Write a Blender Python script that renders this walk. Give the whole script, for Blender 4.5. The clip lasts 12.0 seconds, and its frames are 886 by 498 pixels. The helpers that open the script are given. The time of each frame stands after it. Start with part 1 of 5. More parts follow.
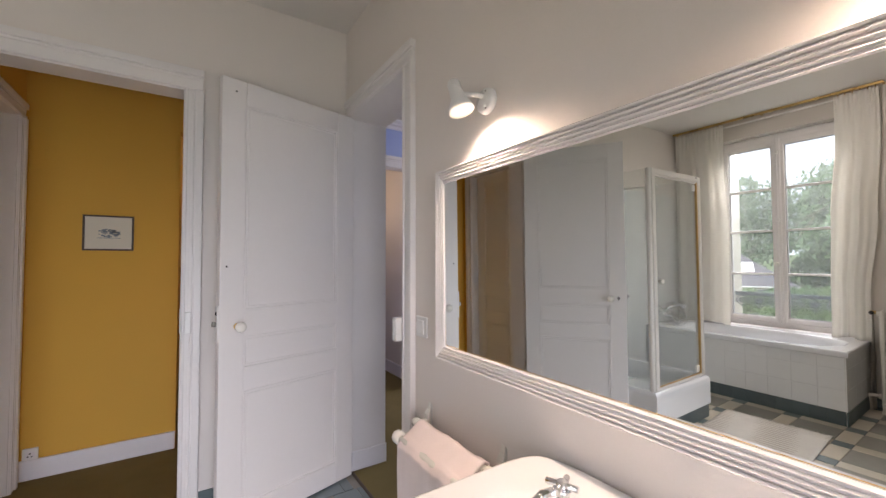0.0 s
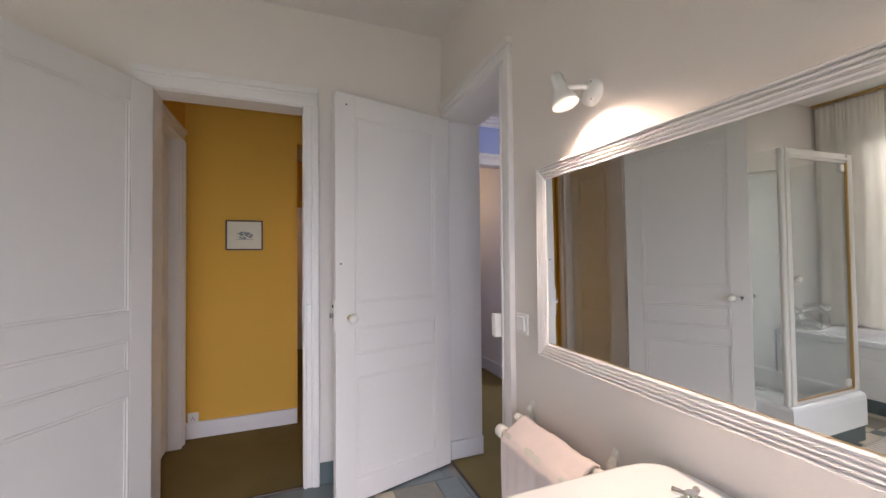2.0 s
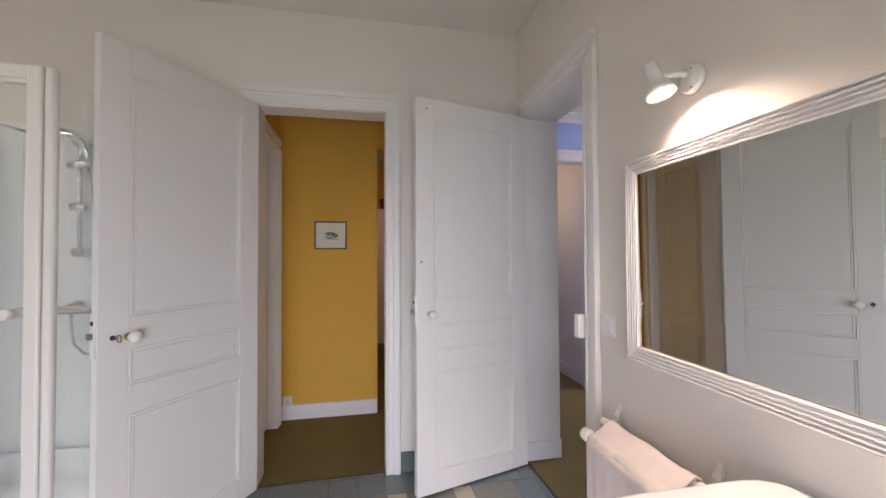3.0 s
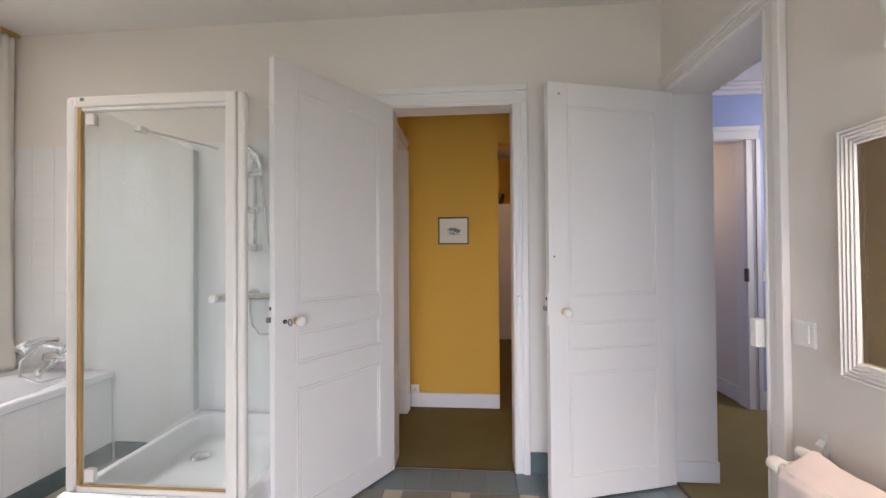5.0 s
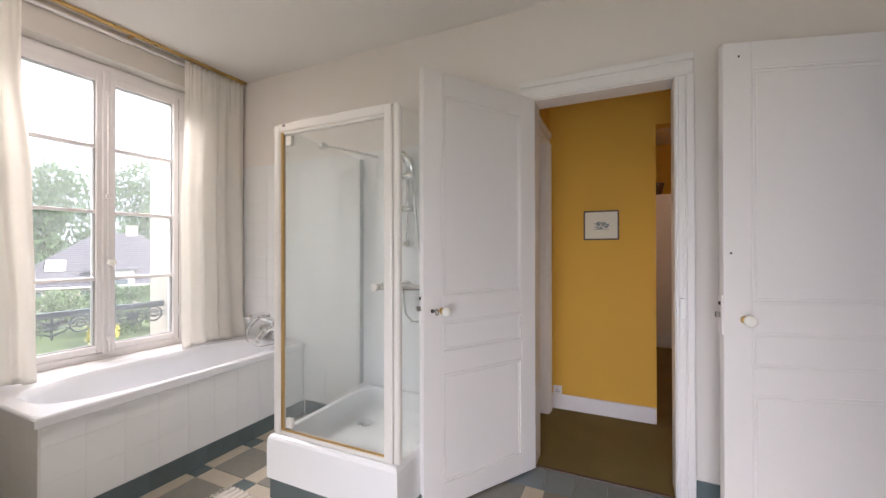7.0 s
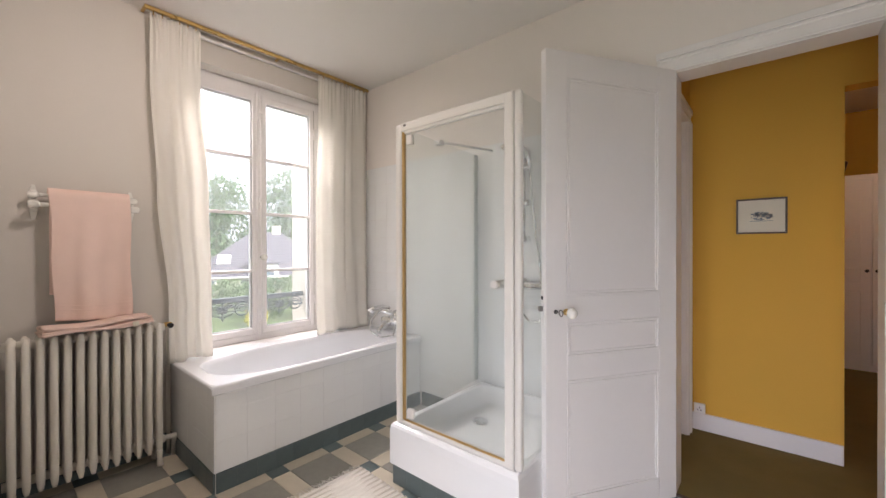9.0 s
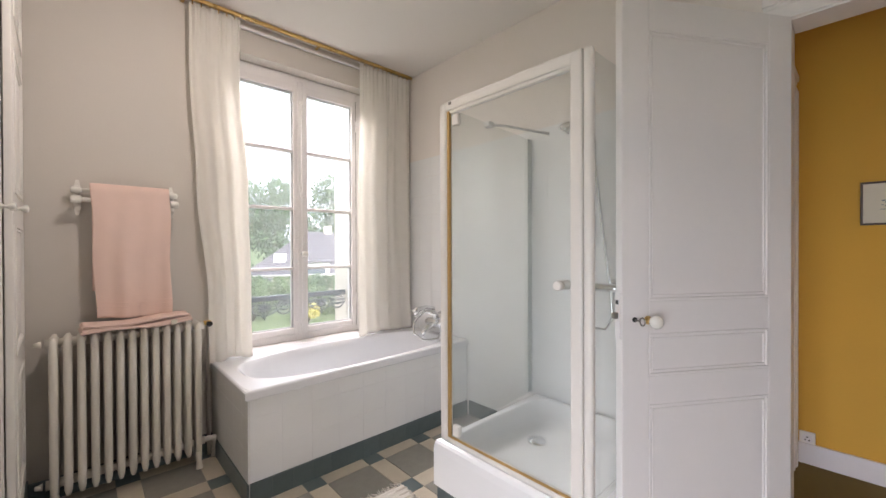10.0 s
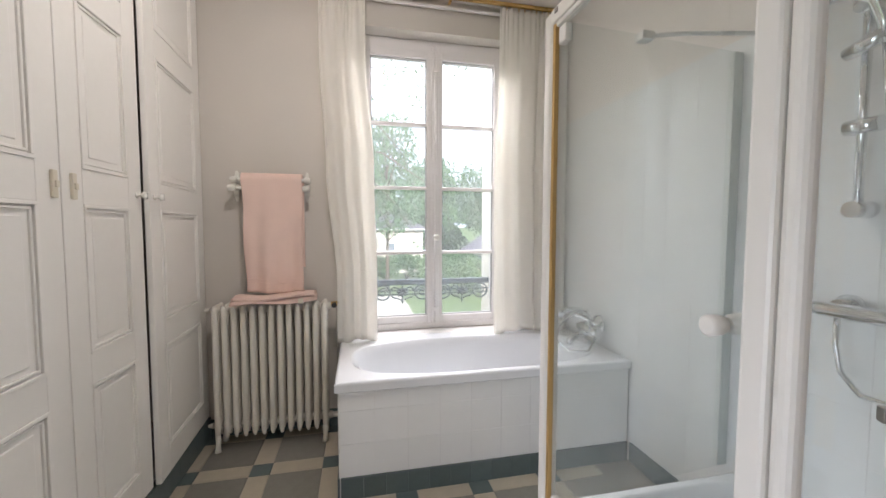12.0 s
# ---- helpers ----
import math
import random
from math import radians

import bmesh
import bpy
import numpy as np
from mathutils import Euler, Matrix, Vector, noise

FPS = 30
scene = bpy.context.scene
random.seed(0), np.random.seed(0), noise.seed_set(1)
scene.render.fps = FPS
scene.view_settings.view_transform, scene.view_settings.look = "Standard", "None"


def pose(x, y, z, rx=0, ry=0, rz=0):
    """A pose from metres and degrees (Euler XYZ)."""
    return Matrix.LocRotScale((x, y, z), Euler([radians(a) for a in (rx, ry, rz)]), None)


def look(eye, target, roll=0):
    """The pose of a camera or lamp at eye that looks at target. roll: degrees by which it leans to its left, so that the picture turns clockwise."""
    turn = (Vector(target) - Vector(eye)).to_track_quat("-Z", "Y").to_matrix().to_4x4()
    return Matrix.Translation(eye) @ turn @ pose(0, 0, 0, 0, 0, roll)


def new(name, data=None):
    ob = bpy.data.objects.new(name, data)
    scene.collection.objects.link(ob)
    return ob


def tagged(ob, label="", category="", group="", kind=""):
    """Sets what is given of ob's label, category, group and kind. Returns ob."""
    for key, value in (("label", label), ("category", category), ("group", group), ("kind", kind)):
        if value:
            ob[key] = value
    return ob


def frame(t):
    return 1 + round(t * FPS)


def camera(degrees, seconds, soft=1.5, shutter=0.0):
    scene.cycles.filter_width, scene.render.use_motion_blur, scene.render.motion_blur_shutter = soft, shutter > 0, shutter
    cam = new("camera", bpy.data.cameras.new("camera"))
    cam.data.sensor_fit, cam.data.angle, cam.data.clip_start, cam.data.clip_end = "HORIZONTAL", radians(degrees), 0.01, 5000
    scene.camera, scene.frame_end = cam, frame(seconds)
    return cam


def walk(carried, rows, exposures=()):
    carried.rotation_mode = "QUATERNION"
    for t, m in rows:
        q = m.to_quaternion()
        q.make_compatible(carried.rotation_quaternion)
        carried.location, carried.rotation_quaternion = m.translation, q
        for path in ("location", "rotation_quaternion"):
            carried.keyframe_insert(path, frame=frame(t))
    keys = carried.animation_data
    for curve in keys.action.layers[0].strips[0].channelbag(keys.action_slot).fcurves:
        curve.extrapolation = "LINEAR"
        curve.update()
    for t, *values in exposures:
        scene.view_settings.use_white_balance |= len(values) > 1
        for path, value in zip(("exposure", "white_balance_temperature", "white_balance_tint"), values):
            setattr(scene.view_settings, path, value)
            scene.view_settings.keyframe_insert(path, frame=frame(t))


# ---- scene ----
cam = camera(97.6, 12.0)
PATH = [
    (0, (0.439, 0.413, 1.229), (1.545, 2.079, 1.289), -0.1),
    (0.5, (0.429, 0.417, 1.234), (1.464, 2.128, 1.288), -0.3),
    (1, (0.42, 0.419, 1.24), (1.385, 2.17, 1.283), -0.4),
    (1.5, (0.398, 0.422, 1.235), (1.274, 2.22, 1.274), -0.4),
    (2, (0.377, 0.416, 1.236), (1.094, 2.283, 1.275), -0.5),
    (2.5, (0.366, 0.403, 1.229), (0.908, 2.328, 1.273), -0.4),
    (3, (0.316, 0.41, 1.231), (0.703, 2.372, 1.271), -0.3),
    (5, (0.197, 0.458, 1.224), (0.043, 2.451, 1.246), -0.4),
    (5.5, (0.202, 0.465, 1.219), (-0.141, 2.435, 1.241), -0.3),
    (6, (0.189, 0.468, 1.218), (-0.323, 2.401, 1.234), -0.1),
    (6.5, (0.192, 0.465, 1.217), (-0.495, 2.343, 1.227), -0.3),
    (7, (0.199, 0.456, 1.215), (-0.649, 2.268, 1.225), -0.1),
    (7.5, (0.197, 0.44, 1.218), (-0.803, 2.172, 1.221), -0.2),
    (9.5, (0.034, 0.542, 1.206), (-1.349, 1.987, 1.197), -0.1),
    (10, (-0.063, 0.652, 1.194), (-1.534, 2.006, 1.182), -0.2),
    (10.5, (-0.134, 0.801, 1.192), (-1.732, 2.003, 1.171), -0.1),
    (11, (-0.144, 0.979, 1.197), (-1.928, 1.881, 1.149), 0.0),
    (11.5, (-0.181, 1.13, 1.206), (-2.053, 1.828, 1.118), -0.1),
    (12, (-0.267, 1.291, 1.215), (-2.218, 1.715, 1.1), 0.1),
]
# light levels
SKY, SUN, WINDOW, HALL, LANDING, SPOT, CEILSPOT = 0.085, 4.0, 37.0, 0.50, 6.0, 11.0, 3.6
SOUTHLIGHT, HIGHSKY = 5.2, 210.0
EXPOSURE = [(0, 1.30, 6420, 21), (2.5, 1.40, 6360, 20.5), (5, 1.58, 6320, 19), (7.5, 1.52, 6480, 20.5), (9.5, 1.49, 6570, 20.5), (10.5, 1.44, 6320, 18), (12, 1.40, 6200, 16.5)]
walk(cam, [(t, look(eye, target, roll)) for t, eye, target, roll in PATH], EXPOSURE)

# ---- light ----
world = bpy.data.worlds.new("overcast_sky")
scene.world = world
world.use_nodes = True
wn = world.node_tree.nodes
sky = wn.new("ShaderNodeTexSky")
sky.sky_type, sky.sun_disc = "NISHITA", False
sky.sun_elevation, sky.sun_rotation = radians(28), radians(78)
sky.air_density, sky.dust_density = 1.0, 6.0
soften = wn.new("ShaderNodeMixRGB")
soften.inputs[0].default_value = 0.65
soften.inputs[2].default_value = (13.5, 14.0, 14.6, 1)
world.node_tree.links.new(sky.outputs[0], soften.inputs[1])
world.node_tree.links.new(soften.outputs[0], wn["Background"].inputs[0])
wn["Background"].inputs[1].default_value = SKY


def lamp(name, kind, place, target, power, colour, size=0.1, size_y=None):
    data = bpy.data.lights.new(name, kind)
    data.energy, data.color = power, colour
    if kind == "AREA":
        data.shape, data.size, data.size_y = "RECTANGLE", size, size_y or size
    elif kind == "SUN":
        data.angle = size
    else:
        data.shadow_soft_size = size
    ob = new(name, data)
    ob.matrix_world = look(place, target)
    return ob


lamp("sun", "SUN", (14, 3, 7.5), (0, 0, 0), SUN, (1.0, 0.95, 0.88), radians(3))
# daylight of the window, standing just outside above the head of the opening
lamp("window_daylight", "AREA", (-3.35, 1.77, 2.85), (-1.2, 1.77, 0.9), WINDOW, (0.985, 0.97, 0.945), 1.0, 0.7)
lamp("high_sky_daylight", "AREA", (-7.0, 1.8, 5.0), (-1.5, 1.75, 1.0), HIGHSKY, (1.0, 0.98, 0.95), 5.0, 2.0)
# fill lamp added behind the start of the walk, in an assumed, unseen opening
south = lamp("south_fill", "AREA", (0.10, -0.80, 0.60), (0.35, 2.0, 0.10), SOUTHLIGHT, (0.85, 0.925, 1.0), 1.3, 1.05)
south.data.spread = radians(95)
# fill lamps added in the corridors and rooms beyond; their sources are unseen
lamp("corridor_fill", "AREA", (1.2, 3.05, 1.0), (-0.4, 3.45, 0.9), HALL, (1.0, 0.78, 0.50), 0.5, 0.5)
lamp("landing_fill", "AREA", (3.25, 3.05, 1.9), (1.9, 3.5, 0.8), LANDING, (1.0, 0.97, 0.90), 0.5, 0.8)
lamp("side_room_fill", "AREA", (1.60, 4.3, 2.0), (2.2, 4.3, 1.4), 1.5, (1.0, 0.72, 0.42), 0.6, 0.6)
lamp("back_corridor_fill", "AREA", (0.95, 4.6, 2.4), (0.6, 5.9, 1.2), 1.3, (1.0, 0.82, 0.6), 0.4, 0.4)


# ---- materials ----
def material(name, colour, rough=0.5, metal=0.0, vary=0.06, scale=6.0, fine=60.0, bump=0.05, spec=0.5, hue=None, per_object=0.0, coat=0.0):
    """A procedural surface: base colour broken by two scales of noise, uneven gloss and fine relief."""
    m = bpy.data.materials.new(name)
    m.use_nodes = True
    n, l = m.node_tree.nodes, m.node_tree.links
    b = n["Principled BSDF"]
    co = n.new("ShaderNodeTexCoord")
    big, small = n.new("ShaderNodeTexNoise"), n.new("ShaderNodeTexNoise")
    big.inputs["Scale"].default_value, big.inputs["Detail"].default_value = scale, 4
    small.inputs["Scale"].default_value, small.inputs["Detail"].default_value = fine, 5
    l.new(co.outputs["Object"], big.inputs["Vector"])
    l.new(co.outputs["Object"], small.inputs["Vector"])
    ramp = n.new("ShaderNodeMixRGB")
    ramp.inputs[1].default_value = (*[max(0, c * (1 - vary)) for c in colour], 1)
    ramp.inputs[2].default_value = (*[min(1, c * (1 + vary)) for c in (hue or colour)], 1)
    l.new(big.outputs["Fac"], ramp.inputs[0])
    mixed = n.new("ShaderNodeMixRGB")
    mixed.blend_type = "MULTIPLY"
    mixed.inputs[0].default_value = min(1.0, vary * 3)
    l.new(ramp.outputs[0], mixed.inputs[1])
    grey = n.new("ShaderNodeMapRange")
    grey.inputs["To Min"].default_value, grey.inputs["To Max"].default_value = 0.75, 1.15
    l.new(small.outputs["Fac"], grey.inputs["Value"])
    l.new(grey.outputs[0], mixed.inputs[2])
    last = mixed.outputs[0]
    if per_object:
        info = n.new("ShaderNodeObjectInfo")
        mr = n.new("ShaderNodeMapRange")
        mr.inputs["To Min"].default_value, mr.inputs["To Max"].default_value = 1 - per_object, 1 + per_object
        l.new(info.outputs["Random"], mr.inputs["Value"])
        tint = n.new("ShaderNodeMixRGB")
        tint.blend_type = "MULTIPLY"
        tint.inputs[0].default_value = 1.0
        l.new(last, tint.inputs[1])
        l.new(mr.outputs[0], tint.inputs[2])
        last = tint.outputs[0]
    l.new(last, b.inputs["Base Color"])
    rr = n.new("ShaderNodeMapRange")
    rr.inputs["To Min"].default_value, rr.inputs["To Max"].default_value = max(0.02, rough * 0.8), min(1, rough * 1.2)
    l.new(big.outputs["Fac"], rr.inputs["Value"])
    l.new(rr.outputs[0], b.inputs["Roughness"])
    b.inputs["Metallic"].default_value = metal
    b.inputs["Specular IOR Level"].default_value = spec
    b.inputs["Coat Weight"].default_value = coat
    if bump:
        bp = n.new("ShaderNodeBump")
        bp.inputs["Strength"].default_value, bp.inputs["Distance"].default_value = bump, 0.004
        l.new(small.outputs["Fac"], bp.inputs["Height"])
        l.new(bp.outputs[0], b.inputs["Normal"])
    return m


def glass(name, tint, film=0.03, rough=0.0):
    """Thin clear sheet: mostly see-through, with the gloss of glass by Fresnel and a thin uneven film that imitates
    pale glare.
    """
    m = bpy.data.materials.new(name)
    m.use_nodes = True
    n, l = m.node_tree.nodes, m.node_tree.links
    n.clear()
    out, mix = n.new("ShaderNodeOutputMaterial"), n.new("ShaderNodeMixShader")
    clear, gloss, face = n.new("ShaderNodeBsdfTransparent"), n.new("ShaderNodeBsdfGlossy"), n.new("ShaderNodeLayerWeight")
    steep, fres = n.new("ShaderNodeMath"), n.new("ShaderNodeMapRange")
    clear.inputs[0].default_value = (*tint, 1)
    gloss.inputs["Roughness"].default_value = rough
    steep.operation = "POWER"
    steep.inputs[1].default_value = 5.0
    face.inputs["Blend"].default_value = 0.5
    l.new(face.outputs["Facing"], steep.inputs[0])
    l.new(steep.outputs[0], fres.inputs["Value"])
    fres.inputs["To Min"].default_value, fres.inputs["To Max"].default_value = 0.035, 0.75
    l.new(fres.outputs[0], mix.inputs[0])
    l.new(clear.outputs[0], mix.inputs[1])
    l.new(gloss.outputs[0], mix.inputs[2])
    co, cloud, amount = n.new("ShaderNodeTexCoord"), n.new("ShaderNodeTexNoise"), n.new("ShaderNodeMapRange")
    cloud.inputs["Scale"].default_value, cloud.inputs["Detail"].default_value = 7.0, 6
    amount.inputs["To Min"].default_value, amount.inputs["To Max"].default_value = film * 0.6, film * 1.4
    veil, lit, both, coat = n.new("ShaderNodeBsdfTranslucent"), n.new("ShaderNodeBsdfDiffuse"), n.new("ShaderNodeMixShader"), n.new("ShaderNodeMixShader")
    veil.inputs[0].default_value = lit.inputs[0].default_value = (0.85, 0.87, 0.88, 1)
    l.new(co.outputs["Object"], cloud.inputs["Vector"])
    l.new(cloud.outputs[0], amount.inputs["Value"])
    l.new(veil.outputs[0], both.inputs[1])
    l.new(lit.outputs[0], both.inputs[2])
    l.new(amount.outputs[0], coat.inputs[0])
    l.new(mix.outputs[0], coat.inputs[1])
    l.new(both.outputs[0], coat.inputs[2])
    l.new(coat.outputs[0], out.inputs[0])
    return m


def glow(name, colour, strength):
    m = bpy.data.materials.new(name)
    m.use_nodes = True
    b = m.node_tree.nodes["Principled BSDF"]
    b.inputs["Emission Color"].default_value, b.inputs["Emission Strength"].default_value = (*colour, 1), strength
    return m


def cloth(name, colour, through_light=0.4, weave=260.0, vary=0.04):
    """Woven cloth that lets part of the light through."""
    m = material(name, colour, 0.9, vary=vary, scale=9, fine=weave, bump=0.25, spec=0.15)
    n, l = m.node_tree.nodes, m.node_tree.links
    b, out = n["Principled BSDF"], n["Material Output"]
    tr, mix = n.new("ShaderNodeBsdfTranslucent"), n.new("ShaderNodeMixShader")
    tr.inputs[0].default_value = (*colour, 1)
    mix.inputs[0].default_value = through_light
    l.new(b.outputs[0], mix.inputs[1])
    l.new(tr.outputs[0], mix.inputs[2])
    l.new(mix.outputs[0], out.inputs[0])
    return m


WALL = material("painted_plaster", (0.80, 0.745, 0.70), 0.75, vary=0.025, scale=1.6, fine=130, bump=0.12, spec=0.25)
# window wall: the colour of WALL taken about a fifth darker
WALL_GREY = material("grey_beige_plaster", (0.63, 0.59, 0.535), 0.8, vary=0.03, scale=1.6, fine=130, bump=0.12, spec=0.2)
CEIL = material("ceiling_paint", (0.78, 0.745, 0.705), 0.85, vary=0.02, scale=1.2, fine=150, bump=0.08, spec=0.2)
YELLOW = material("ochre_wall_paint", (0.72, 0.42, 0.075), 0.7, vary=0.05, scale=2.2, fine=120, bump=0.12, spec=0.2)
PURPLE = material("periwinkle_wall_paint", (0.40, 0.48, 0.76), 0.75, vary=0.04, scale=2.0, fine=120, bump=0.1, spec=0.2)
PAINT = material("white_gloss_paint", (0.81, 0.78, 0.765), 0.38, vary=0.025, scale=3.0, fine=45, bump=0.06)
PAINT_CREAM = material("cream_cupboard_paint", (0.86, 0.835, 0.785), 0.42, vary=0.03, scale=2.5, fine=45, bump=0.07)
BASEWHITE = material("white_baseboard_paint", (0.80, 0.78, 0.80), 0.45, vary=0.04, scale=5, fine=60, bump=0.05)
CARPET = material("olive_carpet", (0.235, 0.185, 0.085), 0.97, vary=0.16, scale=5.0, fine=420, bump=0.7, spec=0.05)
CERAMIC = material("white_ceramic", (0.83, 0.84, 0.85), 0.10, vary=0.012, scale=3.0, fine=20, bump=0.0)
ENAMEL = material("white_acrylic", (0.82, 0.83, 0.85), 0.13, vary=0.012, scale=3.0, fine=20, bump=0.0)
TILE_W = material("white_wall_tile", (0.84, 0.845, 0.84), 0.10, vary=0.02, scale=5, fine=25, bump=0.02, per_object=0.008)
GROUT = material("pale_grout", (0.84, 0.83, 0.80), 0.9, vary=0.05, scale=14, fine=120, bump=0.15)
GROUT_D = material("grey_floor_grout", (0.30, 0.28, 0.25), 0.95, vary=0.12, scale=14, fine=140, bump=0.25)
T_GREY = material("grey_stoneware_tile", (0.26, 0.25, 0.215), 0.42, vary=0.18, scale=22, fine=150, bump=0.12, per_object=0.10)
T_CREAM = material("cream_stoneware_tile", (0.55, 0.485, 0.385), 0.42, vary=0.10, scale=18, fine=130, bump=0.12, per_object=0.07)
T_DARK = material("slate_green_tile", (0.11, 0.145, 0.148), 0.38, vary=0.16, scale=20, fine=130, bump=0.1, per_object=0.10)
T_SLATE = material("blue_grey_border_tile", (0.20, 0.245, 0.265), 0.40, vary=0.10, scale=16, fine=120, bump=0.1, per_object=0.05)
CHROME = material("chrome", (0.82, 0.83, 0.84), 0.08, metal=1.0, vary=0.02, bump=0.0)
ALU = material("grey_aluminium", (0.70, 0.73, 0.71), 0.40, metal=0.1, vary=0.04, fine=60, bump=0.02)
BRASS = material("brushed_brass", (0.72, 0.50, 0.20), 0.28, metal=1.0, vary=0.06, fine=90, bump=0.04)
GOLD = material("gilded_edge", (0.62, 0.40, 0.16), 0.4, metal=0.7, vary=0.08, fine=90, bump=0.05)
STEEL = material("dull_steel", (0.30, 0.28, 0.26), 0.4, metal=0.9, vary=0.1, fine=80, bump=0.05)
IRON = material("wrought_iron_paint", (0.055, 0.075, 0.085), 0.5, vary=0.15, fine=80, bump=0.15)
PLASTIC = material("white_plastic", (0.82, 0.81, 0.79), 0.28, vary=0.015, fine=40, bump=0.0)
PLASTIC_CREAM = material("ivory_plastic", (0.74, 0.68, 0.55), 0.35, vary=0.03, fine=40, bump=0.0)
PORCELAIN = material("porcelain_knob", (0.84, 0.82, 0.76), 0.12, vary=0.02, fine=30, bump=0.0)
BLACK = material("black_rubber", (0.02, 0.02, 0.02), 0.6, vary=0.1, bump=0.05)
RADIATOR = material("radiator_enamel", (0.78, 0.74, 0.66), 0.33, vary=0.03, scale=8, fine=60, bump=0.06)
LINEN = cloth("white_linen", (0.95, 0.925, 0.875), 0.48)
SHFRAME = material("cream_enamelled_metal", (0.765, 0.735, 0.695), 0.36, vary=0.012, fine=40, bump=0.0)
TOWEL = cloth("pink_terry", (0.88, 0.665, 0.575), 0.08, 340.0, 0.07)
TOWEL_P = cloth("pale_pink_terry", (0.90, 0.80, 0.78), 0.08, 340.0, 0.06)
RUGM2 = cloth("beige_cotton_yarn", (0.56, 0.51, 0.44), 0.02, 200.0, 0.08)
RUGM = cloth("white_cotton_weave", (0.74, 0.70, 0.64), 0.02, 200.0, 0.08)
# the film puts a milky haze of glare over what lies behind
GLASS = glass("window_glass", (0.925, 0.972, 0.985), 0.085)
SHGLASS = glass("shower_glass", (0.974, 0.989, 0.985), 0.04)
WOODF = material("dark_picture_frame", (0.07, 0.045, 0.03), 0.4, vary=0.2, scale=30, fine=120, bump=0.1)
PAPER = material("cream_mount_paper", (0.78, 0.74, 0.62), 0.85, vary=0.03, fine=160, bump=0.05)
INK = material("grey_blue_print_ink", (0.28, 0.33, 0.36), 0.85, vary=0.5, scale=60, fine=200, bump=0.0)
VASEM = material("dark_red_glaze", (0.06, 0.02, 0.015), 0.3, vary=0.2, bump=0.02)
MIRROR = bpy.data.materials.new("mirror_silver")
MIRROR.use_nodes = True
MIRROR.node_tree.nodes["Principled BSDF"].inputs["Base Color"].default_value = (0.76, 0.78, 0.755, 1)
MIRROR.node_tree.nodes["Principled BSDF"].inputs["Metallic"].default_value = 1.0
MIRROR.node_tree.nodes["Principled BSDF"].inputs["Roughness"].default_value = 0.0
BULB = glow("lit_bulb", (1.0, 0.80, 0.55), 7.0)
GRASS = material("lawn_grass", (0.13, 0.17, 0.08), 0.95, vary=0.3, scale=0.5, fine=8, bump=0.4, spec=0.1)
GRAVEL = material("pale_gravel", (0.46, 0.42, 0.36), 0.95, vary=0.15, scale=2, fine=40, bump=0.4)
LEAF = cloth("tree_leaves", (0.13, 0.205, 0.105), 0.42, 40.0, 0.35)
LEAF_L = cloth("light_shrub_leaves", (0.18, 0.25, 0.13), 0.42, 40.0, 0.35)
PUTTY = material("grey_putty", (0.42, 0.42, 0.42), 0.7, vary=0.12, scale=9, fine=60, bump=0.1)
BLOOM = material("yellow_blossom", (0.50, 0.45, 0.12), 0.8, vary=0.2, fine=60)
BARK = material("bark", (0.10, 0.075, 0.05), 0.9, vary=0.3, scale=6, fine=40, bump=0.6)
ROOF = material("brown_roof_tile", (0.115, 0.108, 0.125), 0.85, vary=0.18, scale=3, fine=25, bump=0.3)
RENDER = material("cream_house_render", (0.55, 0.50, 0.43), 0.85, vary=0.05, scale=1, fine=20, bump=0.1)
DARKPANE = material("far_window_pane", (0.12, 0.14, 0.16), 0.1, vary=0.1, bump=0.0)


# ---- mesh helpers ----
def box(bm, x0, x1, y0, y1, z0, z1, bevel=0.0, seg=2):
    m = Matrix.LocRotScale(((x0 + x1) / 2, (y0 + y1) / 2, (z0 + z1) / 2), None, (abs(x1 - x0), abs(y1 - y0), abs(z1 - z0)))
    vs = bmesh.ops.create_cube(bm, size=1, matrix=m)["verts"]
    if bevel:
        es = list({e for v in vs for e in v.link_edges})
        bmesh.ops.bevel(bm, geom=es, offset=bevel, segments=seg, affect="EDGES", profile=0.5, clamp_overlap=True)
    return bm


def boxed(x0, x1, y0, y1, z0, z1, bevel=0.0, seg=2):
    return box(bmesh.new(), x0, x1, y0, y1, z0, z1, bevel, seg)


def tube(bm, pts, r, seg=12, caps=True):
    """A round bar swept along points; r a number or one for each point."""
    pts = [Vector(p) for p in pts]
    rs = r if isinstance(r, (list, tuple)) else [r] * len(pts)
    rings = []
    d0 = (pts[1] - pts[0]).normalized()
    up = Vector((0, 0, 1)) if abs(d0.z) < 0.9 else Vector((1, 0, 0))
    side = d0.cross(up).normalized()
    for i, p in enumerate(pts):
        d = (pts[min(i + 1, len(pts) - 1)] - pts[max(i - 1, 0)]).normalized()
        side = (side - d * side.dot(d)).normalized()
        top = d.cross(side)
        rings.append([bm.verts.new(p + (side * math.cos(2 * math.pi * k / seg) + top * math.sin(2 * math.pi * k / seg)) * rs[i]) for k in range(seg)])
    for a, b in zip(rings, rings[1:]):
        for k in range(seg):
            f = bm.faces.new((a[k], a[(k + 1) % seg], b[(k + 1) % seg], b[k]))
            f.smooth = True
    if caps:
        bm.faces.new(rings[0][::-1])
        bm.faces.new(rings[-1])
    return bm


def tubed(pts, r, seg=12, caps=True):
    return tube(bmesh.new(), pts, r, seg, caps)


